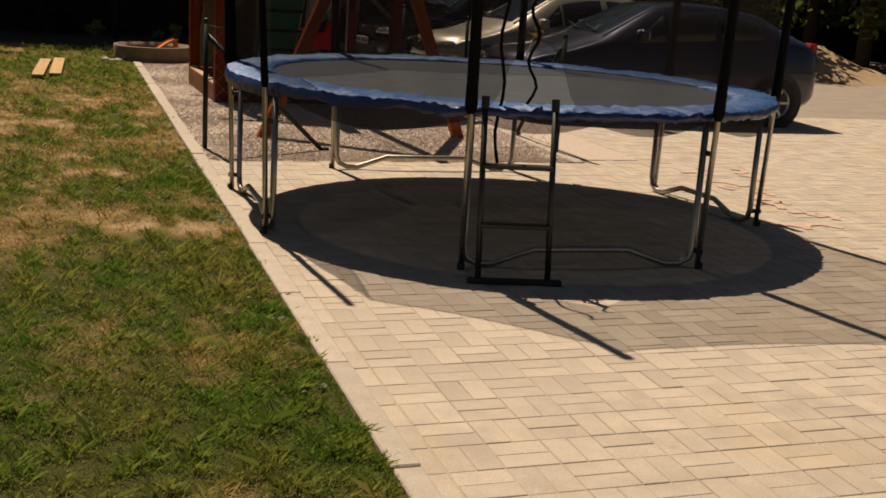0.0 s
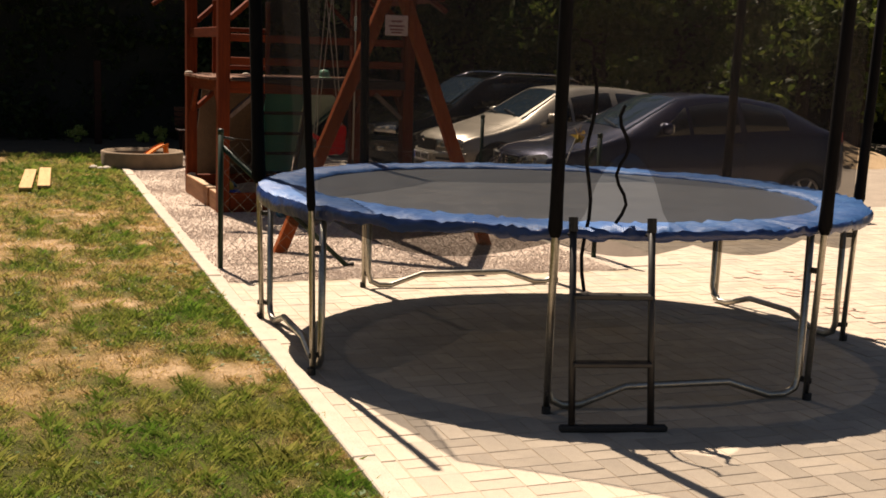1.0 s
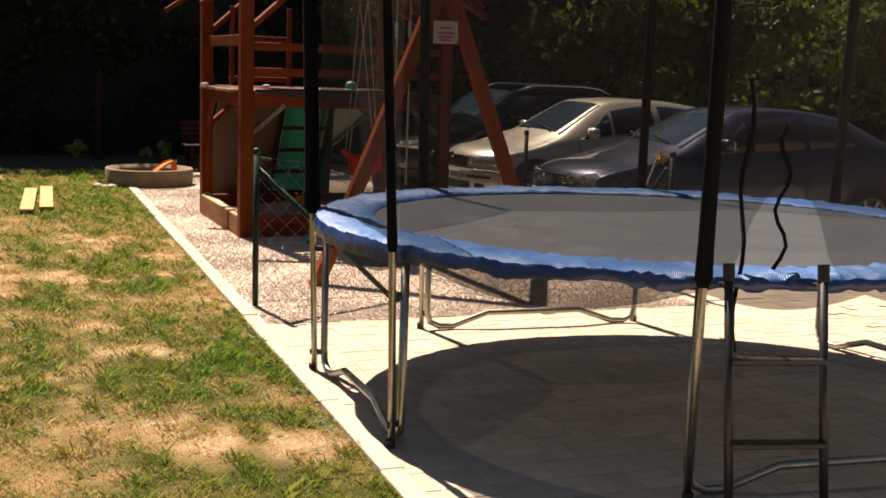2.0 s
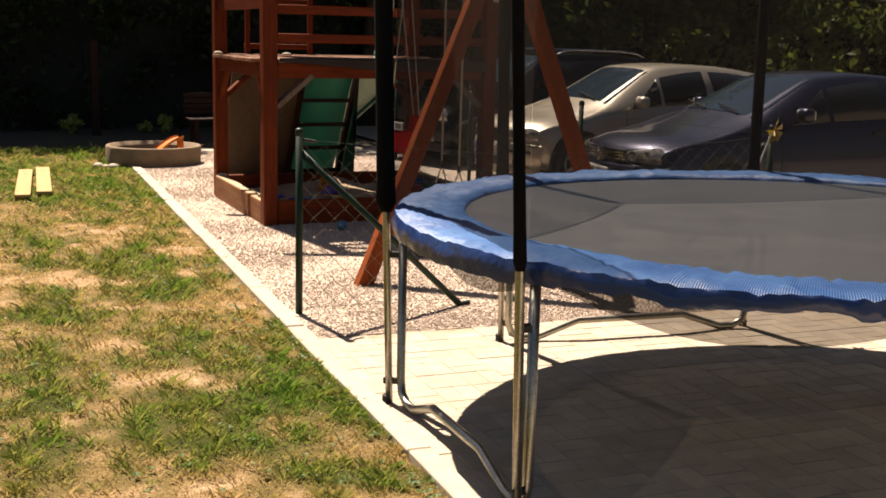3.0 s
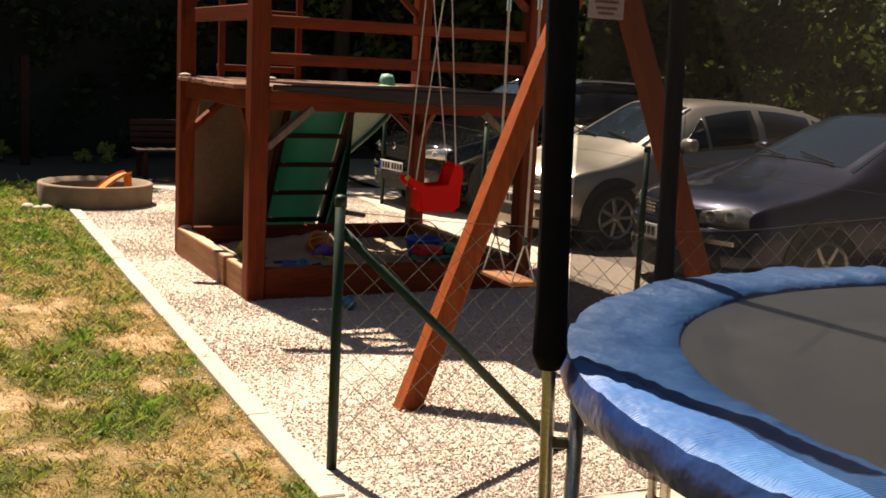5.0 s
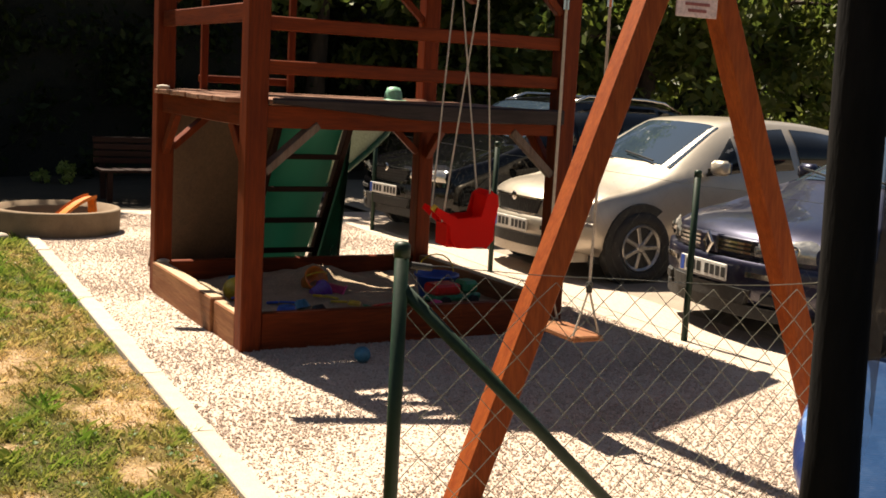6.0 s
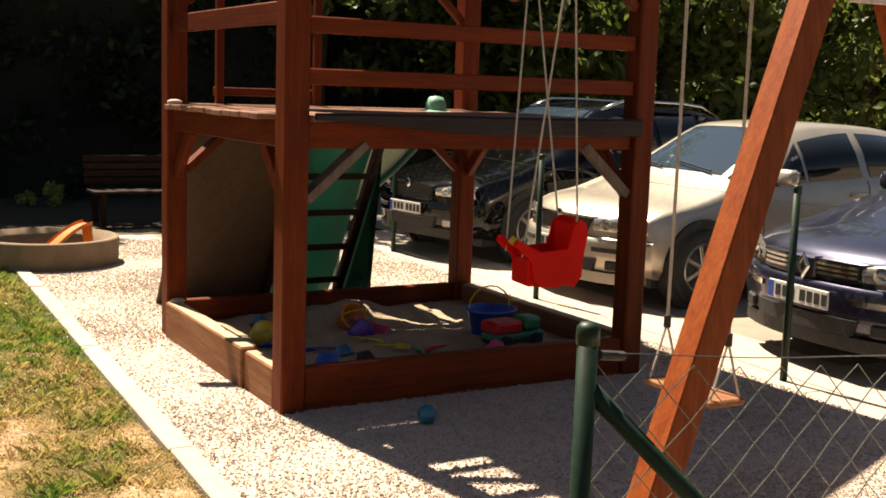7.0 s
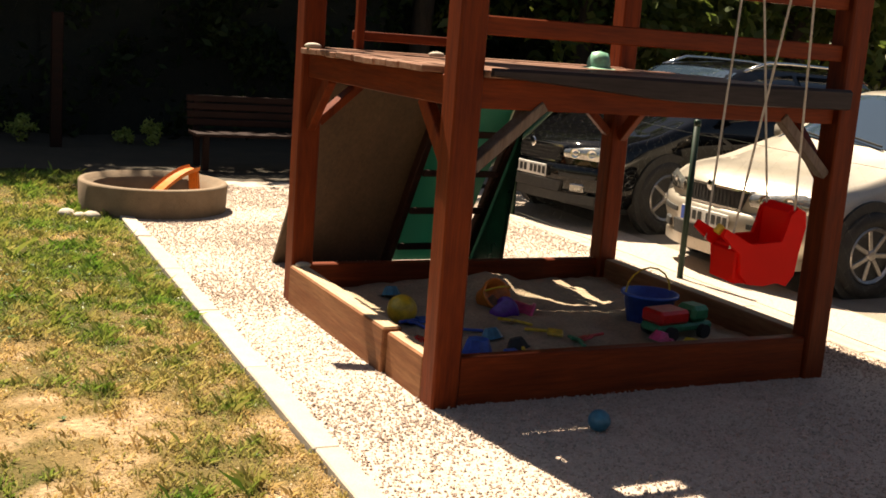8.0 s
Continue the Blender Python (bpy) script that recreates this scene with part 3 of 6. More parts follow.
def trampoline():
    t = thing("trampoline", pose(*TC, 0), "large round garden trampoline with blue pad and black safety net", "trampoline")
    n = 96
    part("frame", unround(spun(B(), [(TR - 0.025 + 0.024 * math.cos(a), ZT + 0.024 * math.sin(a)) for a in (2 * math.pi * k / 8 for k in range(9))], n)), M_STEEL, t, "galvanised round steel frame", True)
    bm = B()
    spun(bm, [(r, ZT + 0.012 - 0.012 * math.cos(r / 1.45 * math.pi / 2)) for r in (0.0, 0.4, 0.8, 1.2, 1.47)], n)
    part("mat", unround(bm), M_BED, t, "dark grey woven jumping mat", True)
    # the padded ring, creased between its ties
    bm = B()
    prof = [(r, z + ZT) for r, z in ((1.425, 0.012), (1.432, 0.028), (1.50, 0.035), (1.60, 0.038), (1.68, 0.034), (1.705, 0.024), (1.714, 0.0), (1.718, -0.032), (1.708, -0.062))]
    cols = []
    for k in range(360):
        a = 2 * math.pi * k / 360
        c, s = math.cos(a), math.sin(a)
        front = max(0, math.cos(a - radians(285)))
        lift = 0.042 * front ** 0.45  # pulled up above the ladder
        col = []
        for j, (r, z) in enumerate(prof):
            w = noise.noise((c * 7, s * 7, j * 0.35)) * 0.009 + noise.noise((c * 19, s * 19, j * 0.6)) * 0.008 + noise.noise((c * 43, s * 43, j)) * (0.008 + 0.014 * front)
            drop = (0.018 * noise.noise((c * 4, s * 4, 7)) + 0.012 * noise.noise((c * 14, s * 14, 5))) if j > 5 else 0
            col.append(bm.verts.new((c * (r + w * 0.5), s * (r + w * 0.5), z + w + drop + lift * max(0, j - 5) / 3)))
        cols.append(col)
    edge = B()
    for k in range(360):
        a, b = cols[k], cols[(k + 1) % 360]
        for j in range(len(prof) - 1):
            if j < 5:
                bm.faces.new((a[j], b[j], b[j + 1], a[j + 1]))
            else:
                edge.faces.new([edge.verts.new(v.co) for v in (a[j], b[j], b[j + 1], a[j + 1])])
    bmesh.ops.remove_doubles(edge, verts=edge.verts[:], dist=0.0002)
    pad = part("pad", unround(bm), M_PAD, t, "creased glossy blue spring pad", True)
    part("pad_edge", unround(edge), M_PADEDGE, pad, "navy blue hanging edge of the pad, darkened for its shaded side", True)
    for i, a in enumerate(POLES):
        lean = {199.8: 0.062}.get(a, 0.026)  # one pole is pushed outwards
        pole = part("pole", tube(B(), [polar(TR + 0.035, a, 0.0), polar(TR + 0.06, a, ZT), polar(TR + 0.06 + lean * 1.565, a, 2.42)], 0.0165), M_STEEL, t, "", True)
        bm = B()
        w = {156.0: 0.038, 199.8: 0.020}.get(a, 0.030)  # one sleeve is bulky with gathered net
        zs = [ZT - 0.01, ZT + 0.03, ZT + 0.14, 1.3, 1.7, 2.1, 2.43]
        tube(bm, [polar(TR + 0.06 + lean * (z - ZT), a, z) for z in zs], [0.7 * w, 1.15 * w, 1.05 * w, w, 1.03 * w, w, w], 12)
        part("foam_sleeve", bm, M_SLEEVE, pole, "black foam sleeve", True)
        bm = B()
        spun(bm, [(0.0, 0.0), (0.022, 0.0), (0.022, 0.035), (0.0, 0.035)], 10, pose(*polar(TR + 0.045, a, 0.0)))
        part("foot_cap", bm, M_RUBBER, pole, "black rubber cap")
        for z in (0.10, 0.66):
            bm = B()
            beam(bm, polar(TR - 0.03, a, z), polar(TR + 0.062, a, z), 0.012, 0.03)
            part("clamp", bm, M_BLACKTUBE, pole)
    # four bent legs, each joining two poles
    for lo, hi in ((64.0, 115.8), (156.0, 199.8), (244.0, 292.9), (342.0, 382.7)):
        r = TR - 0.012
        P, Q = Vector(polar(r, lo, 0)), Vector(polar(r, hi, 0))
        d = (Q - P).normalized()
        up = Vector((0, 0, 1))
        L = (Q - P).length
        path = [P + up * (ZT - 0.02), P + up * 0.11, P + up * 0.05 + d * 0.02, P + up * 0.022 + d * 0.08, P + up * 0.022 + d * 0.17, P + up * 0.10 + d * 0.40]
        path += [P + up * 0.10 + d * (L - 0.40), P + up * 0.022 + d * (L - 0.17), P + up * 0.022 + d * (L - 0.08), P + up * 0.05 + d * (L - 0.02), Q + up * 0.11, Q + up * (ZT - 0.02)]
        part("leg", tube(B(), path, 0.019, 10), M_STEEL, t, "bent galvanised tube leg", True)
    # net panels between the poles; the one above the ladder hangs open at its foot
    for i, a in enumerate(POLES):
        b = POLES[(i + 1) % 8]
        p, q = Vector(polar(TR + 0.03, a, 0)), Vector(polar(TR + 0.03, b, 0))
        bm = B()
        nx, nz = 28, 12
        inward = -(p + q).normalized()
        grid = []
        for ix in range(nx + 1):
            f = ix / nx
            col = []
            for iz in range(nz + 1):
                g = iz / nz
                sag = 0.045 * math.sin(math.pi * f) * (0.4 + 0.6 * g)
                z0 = ZT + 0.02
                if abs(a - 244.0) < 1 and 0.10 < f < 0.40:
                    z0 += 0.36 * math.sin(math.pi * (f - 0.10) / 0.30) ** 0.6
                z = z0 + (2.38 - z0 - 0.02 * math.sin(math.pi * f)) * g
                w = inward * (sag + 0.012 * noise.noise((f * 6, g * 5, i)))
                col.append(bm.verts.new(p.lerp(q, f) + w + Vector((0, 0, z))))
            grid.append(col)
        for ix in range(nx):
            for iz in range(nz):
                bm.faces.new((grid[ix][iz], grid[ix + 1][iz], grid[ix + 1][iz + 1], grid[ix][iz + 1]))
        part("net_panel", bm, M_NET, t, "dark see-through safety net", True)
        bm = B()
        tube(bm, [p.lerp(q, f) + inward * 0.045 * math.sin(math.pi * f) + Vector((0, 0, 2.38 - 0.02 * math.sin(math.pi * f))) for f in (k / 10 for k in range(11))], 0.005, 6)
        part("net_hem", bm, M_SLEEVE, t)
        # slack net hanging under the frame
        bm = B()
        prev = None
        for k in range(17):
            f = k / 16
            e = Vector(polar(TR - 0.03, a + ((b - a) % 360) * f, 0))
            dz = 0.03 + 0.11 * abs(math.sin(math.pi * f * (1 + i % 2))) * (0.5 + 0.5 * abs(math.sin(i * 1.9)))
            row = (bm.verts.new(e + Vector((0, 0, ZT - 0.02))), bm.verts.new(e * 0.985 + Vector((0, 0, ZT - 0.02 - dz))))
            if prev:
                bm.faces.new((prev[0], row[0], row[1], prev[1]))
            prev = row
        part("lower_net", bm, M_SKIRT, t, "slack dark net under the frame", True)
    # straps of the entrance
    for f0, dx, top, lo in ((0.11, 0.02, 1.62, 0.58), (0.23, -0.026, 1.45, 0.9)):
        p, q = Vector(polar(TR + 0.02, 244.0, 0)), Vector(polar(TR + 0.02, 292.9, 0))
        base = p.lerp(q, f0)
        pts = [base + Vector((dx * math.sin(k * 1.1), 0.02 * math.cos(k), top - (top - lo) * k / 12)) for k in range(13)]
        bm = tube(B(), pts, 0.0095, 6)
        for v in bm.verts:
            v.co.y = base.y + (v.co.y - base.y) * 0.5
        part("entrance_strap", bm, M_SLEEVE, t, "dangling black webbing strap")


def ladder():
    # leans on the frame between two poles
    t = thing("trampoline_ladder", pose(1.225, -3.925, 0, 0, 0, -13.0), "black two-step metal ladder hooked on the trampoline frame", "ladder")
    for x in (-0.183, 0.183):
        rail = part("rail", tube(B(), [(x, 0.0, 0.03), (x, 0.165, 0.90)], 0.0165, 10), M_BLACKTUBE, t, "", True)
        part("end_cap", tube(B(), [(x, 0.162, 0.885), (x, 0.174, 0.95)], 0.022, 10), M_RUBBER, rail)
        part("hook", tube(B(), [(x, 0.15, 0.82), (x, 0.21, 0.87), (x, 0.25, 0.86)], 0.008, 6), M_BLACKTUBE, rail)
    for z in (0.30, 0.60):
        y = 0.165 * (z - 0.03) / 0.87
        part("step", box(B(), -0.183, 0.183, y - 0.03, y + 0.03, z - 0.012, z + 0.012, 0.005), M_BLACKTUBE, t)
    part("foot_bar", box(B(), -0.24, 0.26, -0.02, 0.02, 0.0, 0.03, 0.008), M_RUBBER, t)


def pinwheel():
    x, y = TC[0] + (TR + 0.05) * math.cos(radians(64.0)), TC[1] + (TR + 0.05) * math.sin(radians(64.0))
    t = thing("toy_pinwheel", pose(x, y, 0), "small yellow toy windmill on a stick tied to the net pole", "toy")
    part("stick", tube(B(), [(0.02, -0.02, 0.88), (0.10, -0.02, 1.08)], 0.006, 6), M_PLATE, t)
    bm = B()
    for k in range(6):
        a = math.pi * k / 3
        c = Vector((0.11, -0.03, 1.11))
        u, w = Vector((0.94, 0.34, 0)), Vector((0, 0, 1))
        d, e = u * math.cos(a) + w * math.sin(a), u * math.cos(a + 0.8) + w * math.sin(a + 0.8)
        f = Vector((0.34, -0.94, 0))
        vs = [bm.verts.new(p) for p in (c, c + d * 0.085, c + e * 0.05 + f * 0.03, c + f * 0.012)]
        bm.faces.new(vs[:3])
        bm.faces.new((vs[0], vs[2], vs[3]))
    part("vanes", bm, M_YELLOW, t, "yellow vanes")


trampoline()
ladder()
pinwheel()


# ---- play tower ----
TW, TD = 2.09, 1.92  # width and depth of the tower
TOWER = pose(0.595, 3.33, 0, 0, 0, 2.4)


def brace(t, p, q, mat=None):
    part("brace", beam(B(), p, q, 0.045, 0.07, 0.004, (0, 1, 0.2)), mat or M_WZ, t)


def tower():
    t = thing("play_tower", TOWER, "red-brown stained timber play tower with raised platform and pitched roof", "play tower")
    s = 0.12
    for x in (0, TW - s):
        for y in (0, TD - s):
            part("post", box(B(), x, x + s, y, y + s, -0.05, 2.32, 0.008), M_WZ, t, "thick squared timber post")
    # platform: beams, joists and boards
    for y in (0.035, TD - 0.08):
        part("platform_beam", box(B(), s + 0.002, TW - s - 0.002, y, y + 0.045, 1.215, 1.335, 0.004), M_WX, t)
    for x in (0.035, TW - 0.08):
        part("platform_beam", box(B(), x, x + 0.045, s + 0.002, TD - s - 0.002, 1.215, 1.335, 0.004), M_WY, t)
    for x in (0.55, 1.05, 1.5):
        part("joist", box(B(), x, x + 0.045, 0.085, TD - 0.085, 1.235, 1.335, 0.004), M_WY, t)
    y, k = -0.035, 0
    while y < TD + 0.0:
        w = 0.118
        x0, x1 = -0.05 + random.uniform(-0.01, 0.01), TW + random.uniform(-0.02, 0.0)
        if y < s or y + w > TD - s:
            x0, x1 = s + 0.004, TW - s - 0.004
        o = part("deck_board", box(B(), x0, x1, y, y + w, 1.338, 1.366, 0.004), M_DECK, t)
        o.rotation_euler = (random.uniform(-0.004, 0.004), 0, 0)
        y += w + 0.008
    # edge board along the front of the deck, roof shadow in its dark grey
    bm = B()
    cols = []
    for k in range(13):
        f = k / 12
        x = s + 0.006 + (TW - 2 * s - 0.012) * f
        sag = 0.002 * math.sin(f * 7)
        lo = 1.345 - 0.06 * min(1, f * 2.2)
        cols.append([bm.verts.new(p) for p in ((x, -0.040, lo + sag), (x, -0.066, lo + 0.006 + sag), (x, -0.066, 1.366 + sag), (x, -0.052, 1.378 + sag), (x, -0.040, 1.376 + sag))])
    for a, b in zip(cols, cols[1:]):
        for k in range(5):
            bm.faces.new((a[k], b[k], b[(k + 1) % 5], a[(k + 1) % 5]))
    bm.faces.new(cols[0])
    bm.faces.new(cols[-1][::-1])
    part("edge_board", bm, M_SLATE, t, "dark grey edge board with the roof's shadow in its colour")
    # railings
    for z in (1.50, 1.73):
        part("rail", box(B(), s + 0.002, TW - s - 0.002, 0.03, 0.06, z, z + 0.075, 0.005), M_WX, t)
    part("rail", box(B(), 0.03, 0.06, s + 0.002, TD - s - 0.002, 1.77, 1.87, 0.005), M_WY, t)
    for z in (1.42, 1.85):
        part("rail", box(B(), 0.30, 0.95, TD - 0.06, TD - 0.03, z, z + 0.05, 0.005), M_WX, t)
    for x in (0.30, 0.92):
        part("rail_post", box(B(), x, x + 0.045, TD - 0.105, TD - 0.062, 1.37, 2.2, 0.004), M_WZ, t)
    # braces under the platform and under the roof
    for x, d in ((s, 1), (TW - s, -1)):
        brace(t, (x, 0.06, 0.98), (x + d * 0.30, 0.06, 1.24), M_BRACE)
        brace(t, (x, TD - 0.06, 0.98), (x + d * 0.28, TD - 0.06, 1.23))
        brace(t, (x, 0.06, 1.95), (x + d * 0.32, 0.06, 2.24))
        brace(t, (x, TD - 0.06, 1.95), (x + d * 0.32, TD - 0.06, 2.24))
    for x in (0.06, TW - 0.06):
        brace(t, (x, s, 0.96), (x, s + 0.28, 1.23))
        brace(t, (x, TD - s, 0.96), (x, TD - s - 0.28, 1.23))
    # roof
    for y in (0.035, TD - 0.08):
        part("roof_beam", box(B(), -0.02, TW + 0.02, y, y + 0.045, 2.321, 2.42, 0.004), M_WX, t)
    ridge, eave, x_r = 3.05, 2.12, 0.98
    for x_e, x_b in ((-0.36, 0.30), (TW + 0.34, TW + 0.28)):
        for y in (-0.03, TD - 0.06):
            part("rafter", beam(B(), (x_e, y + 0.04, eave), (x_r, y + 0.04, ridge), 0.045, 0.09, 0.004, (0, 1, 0)), M_WX, t)
        ang = math.atan2(ridge - eave, x_r - x_e)
        f0 = (x_b - x_e) / (x_r - x_e)
        n = 11
        run = math.hypot(ridge - eave, x_r - x_e) * (1 - f0)
        for k in range(n):
            f = f0 + (1 - f0) * (k + 0.5) / n
            p = Vector((x_e, 0, eave + 0.065)).lerp(Vector((x_r, 0, ridge + 0.065)), f)
            bm = box(B(), -run / n / 2 + 0.003, run / n / 2 - 0.003, -0.10, TD + 0.08, -0.01, 0.01, 0.003, pose(p.x, 0, p.z, 0, -math.degrees(ang), 0))
            part("roof_board", bm, M_WY, t)


def sandbox():
    t = thing("sandbox", TOWER, "low timber sandbox boards between the tower posts", "sandbox")
    s = 0.12
    part("front_board", box(B(), s + 0.003, TW - s - 0.003, 0.02, 0.085, -0.04, 0.205, 0.006), M_WX, t, "dark red-brown front board")
    part("back_board", box(B(), s + 0.003, TW - s - 0.003, TD - 0.085, TD - 0.02, -0.04, 0.205, 0.006), M_WX, t)
    part("side_board", box(B(), 0.004, 0.085, s + 0.003, 0.495, -0.04, 0.192, 0.006), M_SANDBOARD, t, "sun-bleached side board")
    part("side_board", box(B(), -0.012, 0.082, 0.508, TD - s - 0.003, -0.04, 0.207, 0.006), M_SANDBOARD, t, "sun-bleached side board")
    part("side_board", box(B(), TW - 0.085, TW - 0.006, s + 0.003, TD - s - 0.003, -0.04, 0.205, 0.006), M_SANDBOARD, t, "sun-bleached side board")
    # strips on the boards: bleached, sandy, and painted paler as sunlit tops
    for x0, x1, y0, y1, z in ((0.012, 0.078, s + 0.01, 0.488, 0.1925), (-0.004, 0.075, 0.516, TD - s - 0.01, 0.2075), (TW - 0.078, TW - 0.013, s + 0.01, TD - s - 0.01, 0.2055)):
        part("bleached_top", box(B(), x0, x1, y0, y1, z, z + 0.003, 0.001), M_SUNTOP, t, "sun-bleached sandy top edge, painted paler for the sunlight on it")
    bm = B()
    nx = 48
    g = [[None] * (nx + 1) for _ in range(nx + 1)]
    for i in range(nx + 1):
        for j in range(nx + 1):
            x, y = 0.083 + (TW - 0.168) * i / nx, 0.086 + (TD - 0.172) * j / nx
            h = 0.085 + 0.03 * noise.noise((x * 2, y * 2, 1)) + 0.018 * noise.noise((x * 7, y * 7, 2)) + 0.009 * noise.noise((x * 17, y * 17, 4)) + 0.13 * math.exp(-((x - 1.05) ** 2 + (y - 1.45) ** 2) / 0.07)
            g[i][j] = bm.verts.new((x, y, h))
    for i in range(nx):
        for j in range(nx):
            bm.faces.new((g[i][j], g[i + 1][j], g[i + 1][j + 1], g[i][j + 1]))
    sand = part("sand", bm, M_SAND, None, smooth=True)
    sand.matrix_world = TOWER
    tagged(sand, "heaped and trodden beige play sand inside the sandbox", "sand", kind="stuff")


tower()
sandbox()


def swing_frame():
    t = thing("swing_frame", pose(1.58, 1.03, 0), "orange-brown timber A-frame carrying the swing beam", "swing frame")
    z = 2.24
    ax, ay = 0.17, 0.20  # the apex stands a little behind the feet
    part("leg", beam(B(), (-0.88, -0.085, -0.06), (ax - 0.02, ay, z), 0.10, 0.10, 0.006, (0, 1, 0)), M_LEGWOOD, t, "slanted squared leg")
    part("leg", beam(B(), (1.06, 0.06, -0.06), (ax + 0.06, ay + 0.03, z), 0.10, 0.10, 0.006, (0, 1, 0)), M_LEGWOOD, t, "slanted squared leg")
    bm = beam(B(), (ax + 0.02, ay - 0.18, 2.26), (0.0, 2.30, 2.26), 0.10, 0.12, 0.006)
    part("crossbeam", bm, M_WY, t)
    part("sign_batten", box(B(), ax - 0.11, ax + 0.11, ay - 0.085, ay - 0.056, 1.935, 1.98, 0.004), M_WX, t)
    sign = part("notice_plate", box(B(), ax - 0.10, ax + 0.10, ay - 0.096, ay - 0.088, 1.81, 1.98, 0.002), M_SIGN, t, "small pale pinkish notice plate")
    for z, w in ((1.93, 0.05), (1.89, 0.065), (1.86, 0.06), (1.835, 0.045)):
        part("print_bar", box(B(), ax - w, ax + w, ay - 0.0985, ay - 0.0965, z - 0.006, z + 0.006), M_SIGNBAR, sign)


def board_swing():
    t = thing("board_swing", pose(1.585, 1.67, -0.01), "wooden board swing seat hanging on two ropes", "swing")
    part("seat", box(B(), -0.08, 0.08, -0.19, 0.19, 0.44, 0.465, 0.006), M_SANDBOARD, t, "brown wooden seat board")
    for y in (-0.17, 0.17):
        rope = part("rope", tube(B(), [(0, y, 0.66), (0.004, y, 1.4), (0, y, 2.2)], 0.007, 6), M_ROPE, t)
        for x in (-0.07, 0.07):
            part("strand", tube(B(), [(x, y, 0.45), (0, y, 0.67)], 0.005, 6), M_ROPE, rope)
        part("knot", tube(B(), [(0, y, 0.655), (0, y, 0.70)], 0.014, 8), M_RUBBER, rope)
        part("thimble", tube(B(), [(0, y, 1.86), (0, y, 1.99)], 0.013, 8), M_CHROME, rope)


def baby_swing():
    t = thing("baby_swing", pose(1.56, 2.72, 0, 0, 0, -6), "red plastic animal-shaped toddler swing on four cords", "swing")
    bm = B()
    # tub with a raised back and a snout
    side = [(-0.10, 0.70), (-0.06, 0.655), (0.02, 0.65), (0.08, 0.665), (0.13, 0.65), (0.165, 0.70), (0.175, 0.80), (0.195, 0.92), (0.185, 0.985), (0.15, 1.0),
            (0.115, 0.97), (0.10, 0.90), (0.085, 0.85), (-0.06, 0.835), (-0.12, 0.865), (-0.19, 0.90), (-0.205, 0.87), (-0.15, 0.82), (-0.11, 0.79)]
    for y0, y1 in ((-0.125, -0.10), (0.10, 0.125)):
        a = [bm.verts.new((x, y0, z)) for x, z in side]
        b = [bm.verts.new((x, y1, z)) for x, z in side]
        bm.faces.new(a)
        bm.faces.new(b[::-1])
        for k in range(len(side)):
            bm.faces.new((a[k], b[k], b[(k + 1) % len(side)], a[(k + 1) % len(side)]))
    box(bm, -0.12, 0.15, -0.10, 0.10, 0.655, 0.80, 0.008)
    box(bm, 0.115, 0.188, -0.122, 0.122, 0.67, 1.005, 0.028)
    box(bm, -0.105, -0.07, -0.10, 0.10, 0.67, 0.82, 0.008)
    bmesh.ops.transform(bm, matrix=pose(0.012, 0, 0.79) @ Matrix.Diagonal((0.86, 0.86, 0.84, 1)) @ pose(0, 0, -0.80), verts=bm.verts)
    part("seat_shell", bm, M_SWINGRED, t, "glossy red plastic shell")
    part("nose", tube(B(), [(-0.165, -0.06, 0.855), (-0.145, -0.06, 0.878)], 0.017, 8), M_YELLOW, t, "yellow knob")
    for y, tops in ((-0.11, -0.20), (0.11, 0.20)):
        for x in (-0.14, 0.16):
            part("cord", tube(B(), [(x * 0.86, y * 0.8, 0.80 if x < 0 else 0.90), (0.0, tops, 2.2)], 0.0045, 6), M_ROPE, t)


swing_frame()
board_swing()
baby_swing()


# ---- climbing wall, ladder and slide behind the tower ----
def climbing_panel():
    t = thing("climbing_panel", TOWER, "plain brown sloping board wall leaning on the tower platform", "climbing wall")
    for k in range(4):
        x = 0.22 + k * 0.192
        part("panel_board", beam(B(), (x + 0.096, TD + 0.90, 0.0), (x + 0.096, TD + 0.03, 1.33), 0.022, 0.1915, 0.001, (1, 0, 0)), M_PANEL, t)


